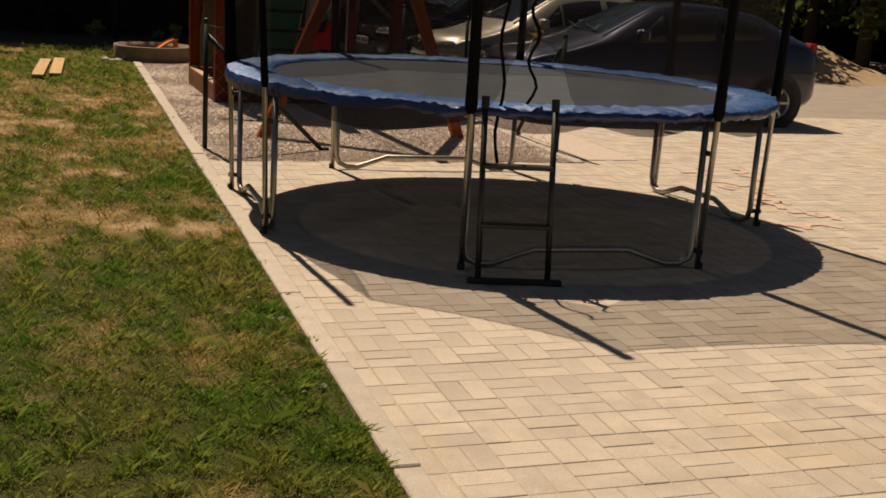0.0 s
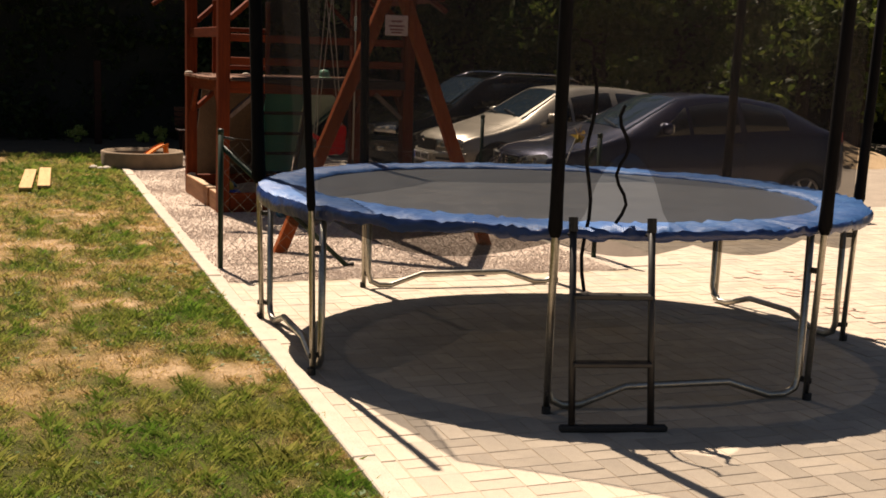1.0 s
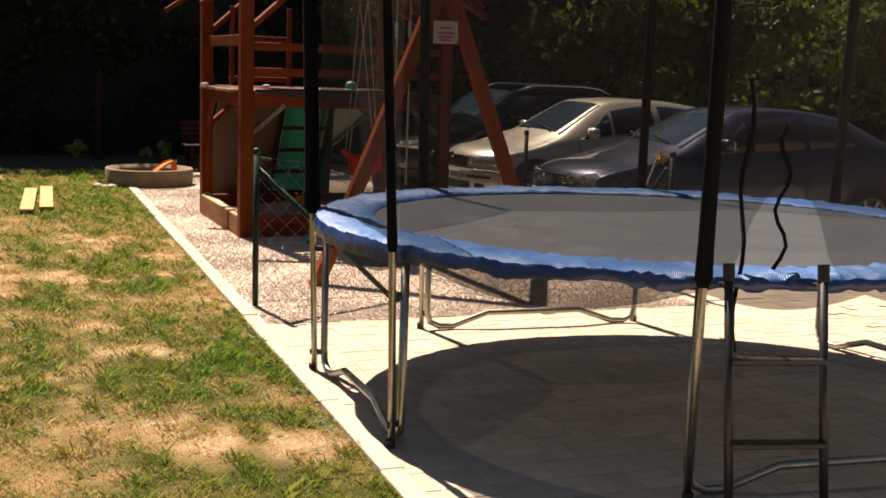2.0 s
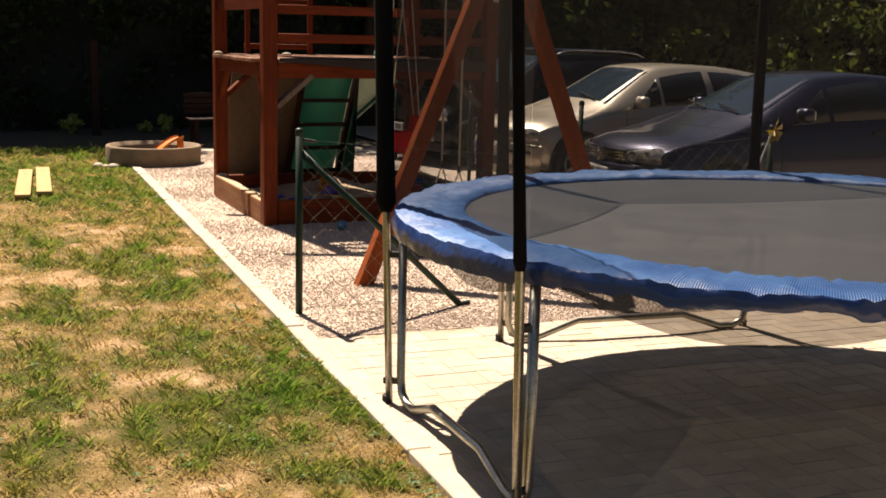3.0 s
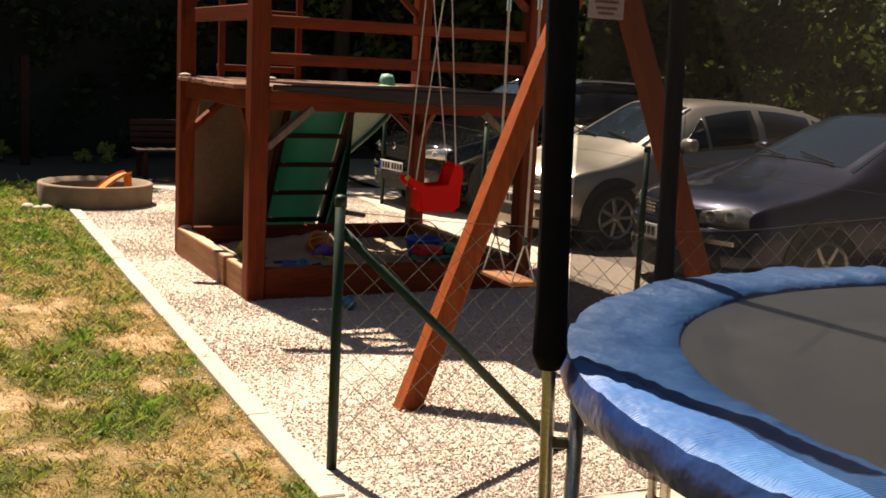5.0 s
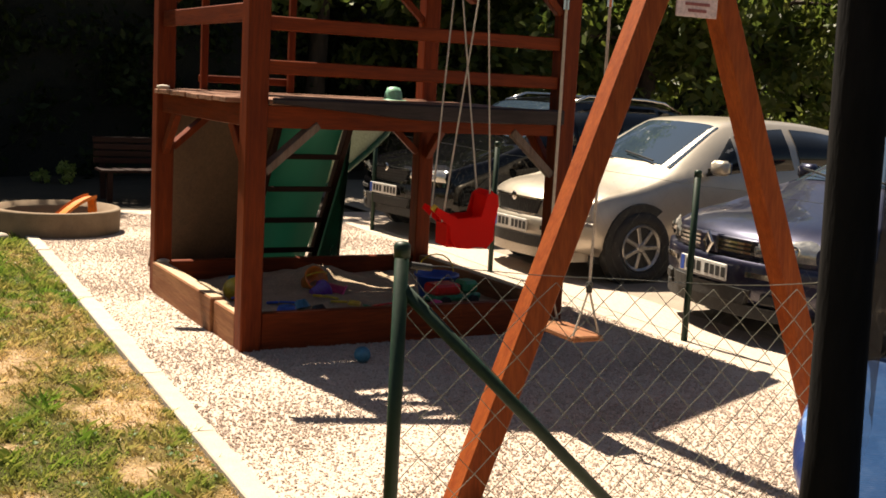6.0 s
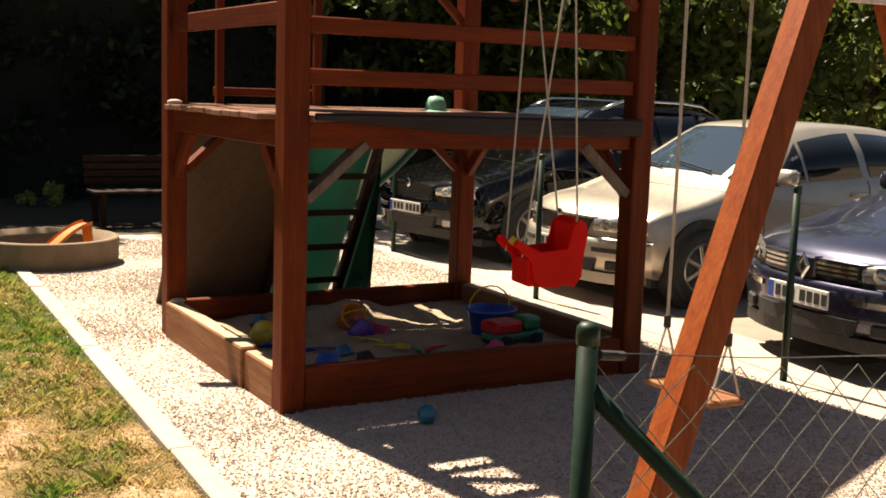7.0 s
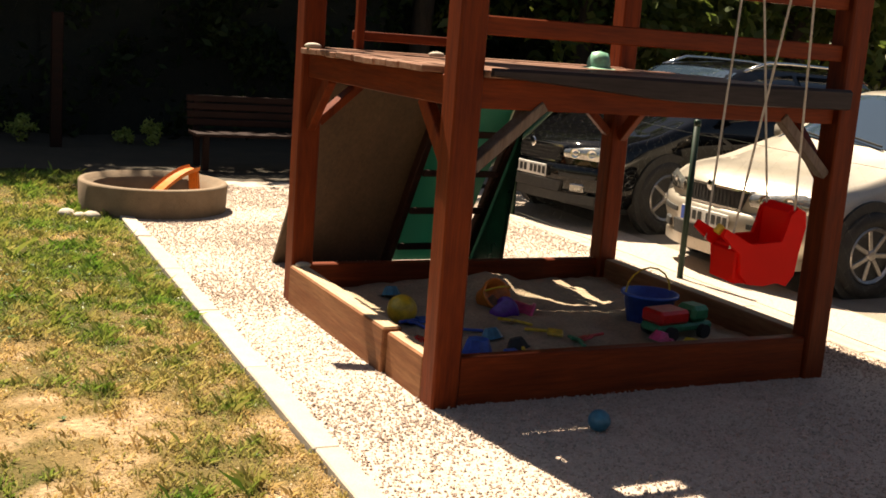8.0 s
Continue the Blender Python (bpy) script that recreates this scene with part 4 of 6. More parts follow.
def slide():
    t = thing("slide", TOWER, "green plastic slide with side walls behind the tower ladder", "slide")
    x0, x1 = 1.0, 1.47
    line = [(TD + 0.05, 1.29), (TD + 0.19, 1.11), (TD + 0.34, 0.88), (TD + 0.50, 0.62), (TD + 0.65, 0.37), (TD + 0.78, 0.15), (TD + 0.87, 0.01)]
    bm = B()
    rows = []
    for y, z in line:
        rows.append([bm.verts.new(p) for p in ((x0, y, z), (x1, y, z), (x1, y + 0.012, z + 0.02), (x0, y + 0.012, z + 0.02))])
    for a, b in zip(rows, rows[1:]):
        for k in range(4):
            bm.faces.new((a[k], a[(k + 1) % 4], b[(k + 1) % 4], b[k]))
    part("chute", bm, M_SLIDE, t, "green plastic chute", True)
    # the flank beside the ladder and the tall pale wall of the curve behind it
    bm = B()
    flank = [(TD + 0.86, 0.0), (TD + 0.36, 0.0), (TD + 0.33, 0.5), (TD + 0.32, 1.02), (TD + 0.26, 1.1), (TD + 0.2, 1.1)]
    a, b = ([bm.verts.new((x, y, z)) for y, z in flank] for x in (x1 + 0.06, x1 + 0.085))
    bm.faces.new(a)
    bm.faces.new(b[::-1])
    for k in range(6):
        bm.faces.new((a[k - 1], a[k], b[k], b[k - 1]))
    part("flank", bm, M_SLIDEDARK, t, "dark green slide flank")
    curve = [(1.60, 0.55), (1.74, 0.64), (1.88, 0.76), (2.05, 0.90), (2.21, 1.05), (2.31, 1.2), (2.34, 1.3)]
    bm = B()
    rows = []
    for x, z in curve:
        rows.append([bm.verts.new(p) for p in ((x, 2.89, z), (x, 2.91, z), (1.56, 3.0, min(z + 0.75, 1.31)), (1.56, 2.98, min(z + 0.75, 1.31)))])
    for a, b in zip(rows, rows[1:]):
        for k in range(4):
            bm.faces.new((a[k], a[(k + 1) % 4], b[(k + 1) % 4], b[k]))
    wall = part("side_wall", bm, M_SLIDEPALE, t, "pale moulded slide wall", True)
    part("rim", tube(B(), [(1.58, 2.895, 0.0), (1.585, 2.895, 0.4)] + [(x, 2.895, z) for x, z in curve], 0.026, 8), M_SLIDEDARK, wall, "dark green moulded rim", True)
    # this trough is added to keep the sun off the back of the sandbox
    entry = box(B(), 1.60, 2.06, TD + 0.01, 2.90, 1.275, 1.305, 0.006)
    box(entry, 1.585, 1.60, TD + 0.01, 2.90, 1.20, 1.32, 0.005)
    box(entry, 2.06, 2.075, TD + 0.01, 2.90, 1.20, 1.32, 0.005)
    part("added_trough", entry, M_SLIDEDARK, t, "dark green entry trough of the slide, added to shade the sand")
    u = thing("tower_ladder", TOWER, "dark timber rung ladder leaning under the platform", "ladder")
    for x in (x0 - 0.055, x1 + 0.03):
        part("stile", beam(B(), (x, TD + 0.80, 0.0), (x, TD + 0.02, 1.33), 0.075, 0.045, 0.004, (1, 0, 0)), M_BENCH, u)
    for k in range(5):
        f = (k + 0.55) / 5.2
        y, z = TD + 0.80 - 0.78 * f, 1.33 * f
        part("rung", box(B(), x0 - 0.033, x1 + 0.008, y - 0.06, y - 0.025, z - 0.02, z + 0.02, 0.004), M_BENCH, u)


climbing_panel()
slide()


# ---- fence ----
def fence_post(x, y, h=1.05):
    t = thing("fence_post", pose(x, y, 0), "round dark green steel fence post with cap", "fence post", "fence posts")
    part("tube", tube(B(), [(0, 0, -0.1), (0, 0, h)], 0.0205, 14), M_GREENPOST, t, "", True)
    part("cap", spun(B(), [(0, h + 0.016), (0.016, h + 0.013), (0.0235, h + 0.004), (0.0235, h - 0.03), (0.017, h - 0.03)], 14), M_GREENPOST, t, "", True)
    return t


def fence():
    first = fence_post(0.135, 0.27)
    part("bracket", tube(B(), [(0.02, -0.01, 1.0), (0.10, 0.02, 0.985)], 0.01, 8), M_RUBBER, first)
    part("footing", spun(B(), [(0, 0.012), (0.06, 0.01), (0.075, -0.05)], 12), M_KERB, first, "small concrete footing")
    for x, y in ((3.30, 0.30), (3.31, 2.985), (3.31, 5.51), (3.31, 8.0)):
        fence_post(x, y)
    for p, q, lab in (((0.145, 0.27, 0.93), (1.12, 0.24, 0.0), ""), ((3.295, 0.36, 0.93), (3.295, 1.30, 0.0), "")):
        t = thing("fence_brace", pose(*p[:2], 0), "slanting dark green steel brace of the fence corner", "fence brace", "fence braces")
        a, b = Vector(p) - Vector((*p[:2], 0)), Vector(q) - Vector((*p[:2], 0))
        part("tube", tube(B(), [a, b], 0.0195, 12), M_GREENPOST, t, "", True)
        part("foot_bolt", tube(B(), [b + Vector((-0.03, 0, 0.012)), b + Vector((0.05, 0, 0.02))], 0.016, 8), M_RUBBER, t)


def chain_link(name, p, q, z0, z1, slack, gauge):
    """Woven diamonds: zigzag wires, each hooked into the next."""
    p, q = Vector(p), Vector(q)
    d = (q - p)
    L = d.length
    d.normalize()
    nrm = Vector((-d.y, d.x, 0))
    pitch, rows = 0.06, int((z1 - z0) / 0.06)
    verts, faces = [], []
    r = gauge

    def place(u, w, off):
        f = min(max(u / L, 0), 1)
        dip = slack * math.sin(math.pi * f) * (w - z0) / (z1 - z0) + 0.012 * noise.noise((u * 2, w * 3, 1)) * (w - z0)
        return p + d * u + Vector((0, 0, w - dip)) + nrm * (off + 0.02 * noise.noise((u * 1.5, w, 8)))
    for i in range(int(L / pitch)):
        prev = None
        for j in range(rows + 1):
            u = i * pitch + (pitch if (i + j) % 2 else 0)
            c = place(u, z0 + j * 0.06, 0.002 if j % 2 else -0.002)
            k = len(verts)
            verts += [c + nrm * r * 1.6, c + d * r * 1.4 - nrm * r, c - d * r * 1.4 - nrm * r]
            if prev is not None:
                for a in range(3):
                    faces.append((prev + a, prev + (a + 1) % 3, k + (a + 1) % 3, k + a))
            prev = k
    t = thing(name, pose(0, 0, 0), "grey-green chain-link mesh stretched between the fence posts", "wire fence")
    ob = arrays("wire_mesh", np.array([tuple(v) for v in verts]), np.array(faces), M_WIRE, t)
    tagged(ob, "diamond-woven wire mesh", kind="stuff")
    for w in (z0 + 0.02, z1):
        bm = tube(B(), [place(L * k / 24, w, 0) for k in range(25)], 0.0016, 4)
        part("line_wire", bm, M_WIRE, t)


fence()
chain_link("wire_fence", (0.16, 0.275, 0), (3.29, 0.30, 0), 0.02, 1.0, 0.10, 0.0012)
chain_link("wire_fence", (3.305, 0.32, 0), (3.315, 8.0, 0), 0.02, 1.0, 0.03, 0.00013)


# ---- cars ----
def wheel(parent, x, y, r, side, spokes):
    m = pose(x, y, r, 90, 0, 0) if side < 0 else pose(x, y, r, -90, 0, 0)
    w = part("wheel", spun(B(), [(r * 0.30, -0.16), (r * 0.60, -0.15), (r * 0.62, -0.02), (r * 0.30, -0.02)], 28), M_TRIM, parent)
    w.matrix_basis = m
    part("tyre", spun(B(), [(r * 0.64, -0.19), (r * 0.94, -0.19), (r, -0.16), (r, -0.03), (r * 0.95, 0.0), (r * 0.80, 0.012), (r * 0.65, 0.0), (r * 0.64, -0.19)], 36), M_RUBBER, w, "", True)
    bm = B()
    spun(bm, [(r * 0.65, -0.004), (r * 0.62, 0.006), (r * 0.56, -0.008), (r * 0.56, -0.04)], 36)
    for k in range(spokes):
        a = 2 * math.pi * k / spokes
        box(bm, r * 0.12, r * 0.58, -r * 0.055, r * 0.055, -0.03, -0.004, 0.004, Matrix.Rotation(a, 4, "Z"))
    spun(bm, [(0, 0.004), (r * 0.10, 0.002), (r * 0.16, -0.01), (r * 0.16, -0.04)], 18)
    part("rim", bm, M_ALLOY, w, "silver rim")


def car(name, m, label, paint, length, width, roof_z, spec):
    """A car with its nose at x = 0 facing -x, its near side at y = 0. spec: the stations of its outline."""
    t = thing(name, m @ Matrix.Scale(spec["scale"], 4), label, "car", "parked cars")
    H = width / 2
    cy = H

    def bend(bm):
        """The nose is rounded as seen from above."""
        for v in bm.verts:
            v.co.x += 0.30 * (abs(v.co.y - cy) / H) ** 2.4 * max(0.0, 1 - max(v.co.x, 0.0) / 1.15) ** 1.4
        return bm

    def band(x0, x1, half, z0, z1, taper=1.0, n=14):
        """A bar across the nose that follows its curve; taper narrows its lower edge."""
        bm = B()
        rows = []
        for k in range(n + 1):
            f = -1 + 2 * k / n
            rows.append([bm.verts.new(p) for p in ((x1, cy + f * half * taper, z0), (x0, cy + f * half * taper, z0), (x0, cy + f * half, z1), (x1, cy + f * half, z1))])
        for a, b in zip(rows, rows[1:]):
            for k in range(4):
                bm.faces.new((a[k], b[k], b[(k + 1) % 4], a[(k + 1) % 4]))
        bm.faces.new(rows[0])
        bm.faces.new(rows[-1][::-1])
        return bend(bm)
    st = spec["stations"]  # x, half width, sill z, waist z, roof half width, top z

    def section(s):
        x, w, zs, zw, wr, zt = s
        zm = zs + (zw - zs) * 0.55
        return [(x, w * 0.90, zs), (x, w * 0.985, zs + 0.07), (x, w, zm), (x, w * 0.975, zw - 0.06), (x, w * 0.945, zw), (x, (w * 0.945 + wr) / 2 + 0.012, (zw + zt) / 2),
                (x, wr, zt - 0.045), (x, wr * 0.86, zt - 0.012), (x, wr * 0.45, zt), (x, 0, zt + 0.004)]
    # finer stations by smooth steps
    fine = []
    for a, b in zip(st, st[1:]):
        k = max(2, int((b[0] - a[0]) / 0.11))
        fine += [tuple(u + (v - u) * i / k for u, v in zip(a, b)) for i in range(k)]
    fine.append(st[-1])
    sm = [fine[0]] + [tuple((p * 0.25 + q * 0.5 + r * 0.25) for p, q, r in zip(a, b, c)) for a, b, c in zip(fine, fine[1:], fine[2:])] + [fine[-1]]
    bm = B()
    rings = []
    for s in sm:
        half = section(s)
        rings.append([bm.verts.new((x, cy - y, z)) for x, y, z in half] + [bm.verts.new((x, cy + y, z)) for x, y, z in half[-2::-1]])
    for a, b in zip(rings, rings[1:]):
        for k in range(len(a) - 1):
            bm.faces.new((a[k], b[k], b[k + 1], a[k + 1]))
        bm.faces.new((a[-1], b[-1], b[0], a[0]))
    # rounded front face, in strips from flank to flank
    face = []
    half = len(rings[0]) // 2
    for k in range(half + 1):
        a, b = rings[0][k], rings[0][-1 - k]
        face.append([a] + [bm.verts.new(a.co.lerp(b.co, j / 10)) for j in range(1, 10)] + [b] if a is not b else [a])
    for a, b in zip(face, face[1:]):
        for j in range(10):
            if len(b) > 1:
                bm.faces.new((a[j], a[j + 1], b[j + 1], b[j]))
            else:
                bm.faces.new((a[j], a[j + 1], b[0]))
    bm.faces.new(rings[-1])
    part("body", bend(bm), paint, t, spec["body"], True)

    def at(x):
        for a, b in zip(sm, sm[1:]):
            if a[0] <= x <= b[0]:
                f = (x - a[0]) / max(b[0] - a[0], 1e-6)
                return section(tuple(u + (v - u) * f for u, v in zip(a, b)))
        return section(sm[-1])

    def skin(name, xs, lo, hi, material, lab="", out=0.006, mirror=False, thick=0.01):
        """A shell over part of the body's side: station x with the shares lo..hi between waist and roof edge."""
        bm = B()
        prev = None
        for x, l, h in zip(xs, lo, hi):
            s = at(x)
            p4, p6 = Vector(s[4]), Vector(s[6])
            mid = Vector(s[5])
            row = []
            for f in (l, (l + h) / 2, h):
                v = p4.lerp(mid, f * 2) if f < 0.5 else mid.lerp(p6, f * 2 - 1)
                for o in (out, out - thick):
                    y = cy - (v.y + o) if not mirror else cy + v.y + o
                    row.append(bm.verts.new((v.x, y, v.z + o * 0.3)))
            if prev:
                for a, b in ((0, 2), (2, 4)):
                    bm.faces.new((prev[a], row[a], row[b], prev[b]))
                for a in (0, 4):
                    bm.faces.new((prev[a], row[a], row[a + 1], prev[a + 1]))
            prev = row
        part(name, bm, material, t, lab, True)
    for x0, x1, l0, l1, h0, h1 in spec["windows"]:
        xs = [x0 + (x1 - x0) * k / 8 for k in range(9)]
        lo = [l0 + (l1 - l0) * k / 8 for k in range(9)]
        hi = [h0 + (h1 - h0) * k / 8 for k in range(9)]
        for mir in (False, True):
            skin("side_window", xs, lo, hi, M_GLASS, "dark side window glass", mirror=mir)

    def deck(name, x0, x1, shares, material, lab="", out=0.006):
        """A shell over the top of the body between two stations."""
        bm = B()
        prev = None
        for k in range(13):
            x = x0 + (x1 - x0) * k / 12
            s = at(x)
            f = k / 12
            w = shares[0] + (shares[1] - shares[0]) * f
            row = []
            for j in range(-4, 5):
                y = s[6][1] * w * j / 4
                ay = abs(y)
                top = [s[9], s[8], s[7], s[6]]
                z = top[-1][2]
                for p, q in zip(top, top[1:]):
                    if p[1] <= ay <= q[1]:
                        z = p[2] + (q[2] - p[2]) * (ay - p[1]) / max(q[1] - p[1], 1e-6)
                row.append(bm.verts.new((s[9][0] - out * 0.4, cy + y, z + out)))
            if prev:
                for a in range(8):
                    bm.faces.new((prev[a], row[a], row[a + 1], prev[a + 1]))
            prev = row
        part(name, bm, material, t, lab, True)
    deck("windscreen", *spec["screen"], M_SCREEN, "raked windscreen")
    deck("rear_window", *spec["rear"], M_GLASS)
    # wheels, and black discs that stand in for the shade of the arches
    r = spec["wheel"]
    for x in spec["axles"]:
        for side in (-1, 1):
            y = 0.035 if side < 0 else width - 0.035
            bm = spun(B(), [(0, 0.0), (r + 0.055, 0.0), (r + 0.06, -0.10), (0, -0.10)], 30, pose(x, 0.012 if side < 0 else width - 0.012, r + 0.01, 90 if side < 0 else -90, 0, 0))
            part("wheel_arch", bm, M_TRIM, t, "black disc standing in for the shadowed wheel arch")
            wheel(t, x, (-0.004 if side < 0 else width + 0.004), r, side, spec["spokes"])
    # nose
    nose = spec["nose"]
    hood = spec["hood"]

    def front(z):
        """How far the front face leans back at a height."""
        return 0.0 if z < hood - 0.11 else 0.9 * (z - hood + 0.11)
    yi, yo, zi0, zi1, zo0, zo1 = nose["lamp"]  # inner and outer edge, low and high at each
    for side in (-1, 1):
        bm = B()
        prev = None
        for k in range(11):
            f = k / 10
            y = yi + (yo - yi) * f
            lo, hi = zi0 + (zo0 - zi0) * f, zi1 + (zo1 - zi1) * f - 0.05 * max(f - 0.75, 0) ** 2 / 0.06
            row = []
            for g in range(5):
                z = lo + (hi - lo) * g / 4
                row.append(bm.verts.new((front(z) - 0.018 - 0.012 * math.sin(math.pi * g / 4), cy + side * y, z)))
            if prev:
                for a in range(4):
                    bm.faces.new((prev[a], row[a], row[a + 1], prev[a + 1]))
            prev = row
        lamp = part("headlight", bend(bm), M_LENS, t, "clear headlight lens", True)
        for f, r2 in ((0.30, 0.042), (0.68, 0.036)):
            y, z = yi + (yo - yi) * f, (zi0 + zi1) / 2 * (1 - f) + (zo0 + zo1) / 2 * f
            bm = spun(B(), [(0, -0.012), (r2 * 0.5, -0.008), (r2, 0.008), (r2 * 1.1, 0.006)], 18, pose(front(z) - 0.032, cy + side * y, z, 0, -90, 0))
            part("reflector", bend(bm), M_CHROME, lamp, "bright round reflector", True)
    gw, z0, z1, taper = nose["grille"]
    gx = front(z0)
    grille = part("grille", band(gx - 0.022, gx + 0.10, gw, z0, z1, taper), M_TRIM, t, "dark grille")
    if nose["upright"]:
        for k in range(15):
            y = -gw * taper * 0.94 + gw * taper * 1.88 * k / 14
            part("slat", bend(box(B(), gx - 0.028, gx, cy + y - 0.005, cy + y + 0.005, z0 + 0.01, z1 - 0.01)), nose["slat_mat"], grille)
    else:
        for k in range(nose["slats"]):
            z = z0 + (z1 - z0) * (k + 0.5) / nose["slats"]
            part("slat", band(gx - 0.032, gx, gw * 0.97, z - 0.008, z + 0.008), nose["slat_mat"], grille)
    for za, zb, w in ((z1 - 0.004, z1 + 0.014, gw + 0.015), (z0 - 0.014, z0 + 0.002, gw * taper + 0.012)):
        part("grille_surround", band(gx - 0.030, gx + 0.03, w, za, zb), M_CHROME if nose["chrome_edge"] else paint, t)
    bn, br, bz = nose["badge"]
    if bn == 4:  # the grille is parted by a painted middle
        part("grille_middle", box(B(), gx - 0.040, gx + 0.06, cy - 0.10, cy + 0.10, z0 - 0.03, z1 + 0.02, 0.012), paint, t)
    m4 = pose(gx - 0.040, cy, (z0 + z1) / 2 + bz, 0, -90, 0) @ Matrix.Diagonal((1.35 if bn == 4 else 1.0, 1, 1, 1))
    part("badge", spun(B(), [(br * 0.45, 0.0), (br * 0.5, 0.008), (br * 0.8, 0.010), (br, 0.0)] if bn == 4 else [(0, 0.012), (br * 0.8, 0.008), (br, 0)], bn, m4), M_CHROME, t, "chrome badge")
    bx, bz0, bz1 = nose["bumper"]
    bm = B()
    prev = None
    for k in range(21):
        y = cy + (-1 + k / 10) * H * 0.955
        row = [bm.verts.new(p) for p in ((bx + 0.12, y, bz0), (bx + 0.01, y, bz0 + 0.03), (bx - 0.012, y, (bz0 + bz1) / 2), (bx - 0.012, y, bz1 - 0.05), (bx - 0.004, y, bz1 - 0.015), (bx + 0.05, y, bz1))]
        if prev:
            for a in range(5):
                bm.faces.new((prev[a], row[a], row[a + 1], prev[a + 1]))
        prev = row
    part("bumper", bend(bm), paint, t, "", True)
    for side in (-1, 1):
        strip = band(bx - 0.022, bx + 0.04, 0.17, bz1 - 0.115, bz1 - 0.08)
        for v in strip.verts:
            q = v.co.y - cy + side * 0.56
            v.co.x = v.co.x - 0.30 * (abs(v.co.y - cy) / H) ** 2.4 + 0.30 * (abs(q) / H) ** 2.4
            v.co.y = cy + q
        part("bumper_strip", strip, M_CHROME if nose["chrome"] else M_TRIM, t)
        fog = bend(box(B(), bx - 0.022, bx + 0.06, cy + side * 0.57 - 0.065, cy + side * 0.57 + 0.065, bz0 + 0.035, bz0 + 0.11, 0.012))
        part("fog_lamp", fog, M_LENS if nose["fog"] else M_TRIM, t)
    part("air_intake", band(bx - 0.024, bx + 0.05, 0.43, bz0 + 0.02, bz0 + 0.115, 0.92), M_TRIM, t, "dark lower air intake")
    part("lower_lip", band(bx + 0.0, bx + 0.22, H * 0.80, bz0 - 0.07, bz0 + 0.012), M_TRIM if nose["dark_lip"] else paint, t)
    pz = nose["plate_z"]
    plate = part("number_plate", box(B(), bx - 0.036, bx - 0.022, cy - 0.26, cy + 0.26, pz - 0.055, pz + 0.055, 0.003), M_PLATE, t, "white number plate with dark bars")
    part("plate_edge", box(B(), bx - 0.0385, bx - 0.0365, cy + 0.215, cy + 0.258, pz - 0.05, pz + 0.05), M_BLUE, plate)
    for k in range(7):
        y = cy + 0.17 - k * 0.062 - (0.03 if k > 2 else 0)
        part("plate_bar", box(B(), bx - 0.0385, bx - 0.0365, y - 0.022, y + 0.022, pz - 0.034, pz + 0.034), M_TRIM, plate)
    # mirrors, handles, seams, wipers
    mx, mz = spec["mirror"]
    for side in (-1, 1):
        y = cy + side * (H + 0.08)
        mir = part("mirror", box(B(), mx, mx + 0.11, y - 0.09, y + 0.09, mz, mz + 0.13, 0.03), paint, t, "door mirror housing", True)
        part("mirror_foot", box(B(), mx + 0.02, mx + 0.08, y - side * 0.16 - 0.04, y - side * 0.09 + 0.03, mz + 0.0, mz + 0.05, 0.01), M_TRIM, mir)
        part("mirror_glass", box(B(), mx + 0.108, mx + 0.114, y - 0.075, y + 0.075, mz + 0.015, mz + 0.115, 0.01), M_CHROME, mir)
        for hx in spec["handles"]:
            s = at(hx)
            part("door_handle", box(B(), hx, hx + 0.2, cy + side * (s[3][1] + 0.01) - 0.02, cy + side * (s[3][1] + 0.01) + 0.02, s[3][2] - 0.05, s[3][2] - 0.02, 0.008), paint if not nose["chrome"] else M_TRIM, t)
        for sx in spec["seams"]:
            s = at(sx)
            bm = B()
            for p, q in zip(s[1:4], s[2:5]):
                beam(bm, (sx, cy + side * (p[1] + 0.001), p[2]), (sx, cy + side * (q[1] + 0.001), q[2]), 0.006, 0.006, 0)
            part("door_seam", bm, M_TRIM, t)
        s0 = [at(x)[1] for x in (spec["axles"][0] + r + 0.07, spec["axles"][1] - r - 0.07)]
        bm = box(B(), s0[0][0], s0[1][0], cy + side * s0[0][1] - 0.012, cy + side * s0[0][1] + 0.012, s0[0][2] + 0.14, s0[0][2] + 0.19, 0.006)
        part("side_moulding", bm, M_TRIM if spec["moulding"] else paint, t)
        if spec["rails"]:
            path = [(x, cy + side * (at(x)[6][1] - 0.03), at(x)[6][2] + (0.075 if 0 < k < 6 else 0.01)) for k, x in enumerate(spec["rails"][0] + (spec["rails"][1] - spec["rails"][0]) * j / 6 for j in range(7))]
            part("roof_rail", tube(B(), path, 0.018, 8), M_CHROME, t, "bright roof rail", True)
        bm = box(B(), length - 0.12, length - 0.02, cy + side * H * 0.72 - 0.09, cy + side * H * 0.72 + 0.09, spec["tail"][0], spec["tail"][1], 0.02)
        part("tail_lamp", bm, M_LAMP_RED, t, "red tail lamp")
    sx0 = spec["screen"][0]
    for y in (cy - 0.45, cy + 0.15):
        zc = at(sx0)[8][2] + 0.02
        part("wiper", beam(B(), (sx0 - 0.02, y, zc), (sx0 + 0.06, y + 0.5, zc + 0.05), 0.014, 0.014, 0), M_TRIM, t)
    part("underside", box(B(), 0.3, length - 0.3, 0.12, width - 0.12, 0.17, 0.30), M_TRIM, t)
    return t


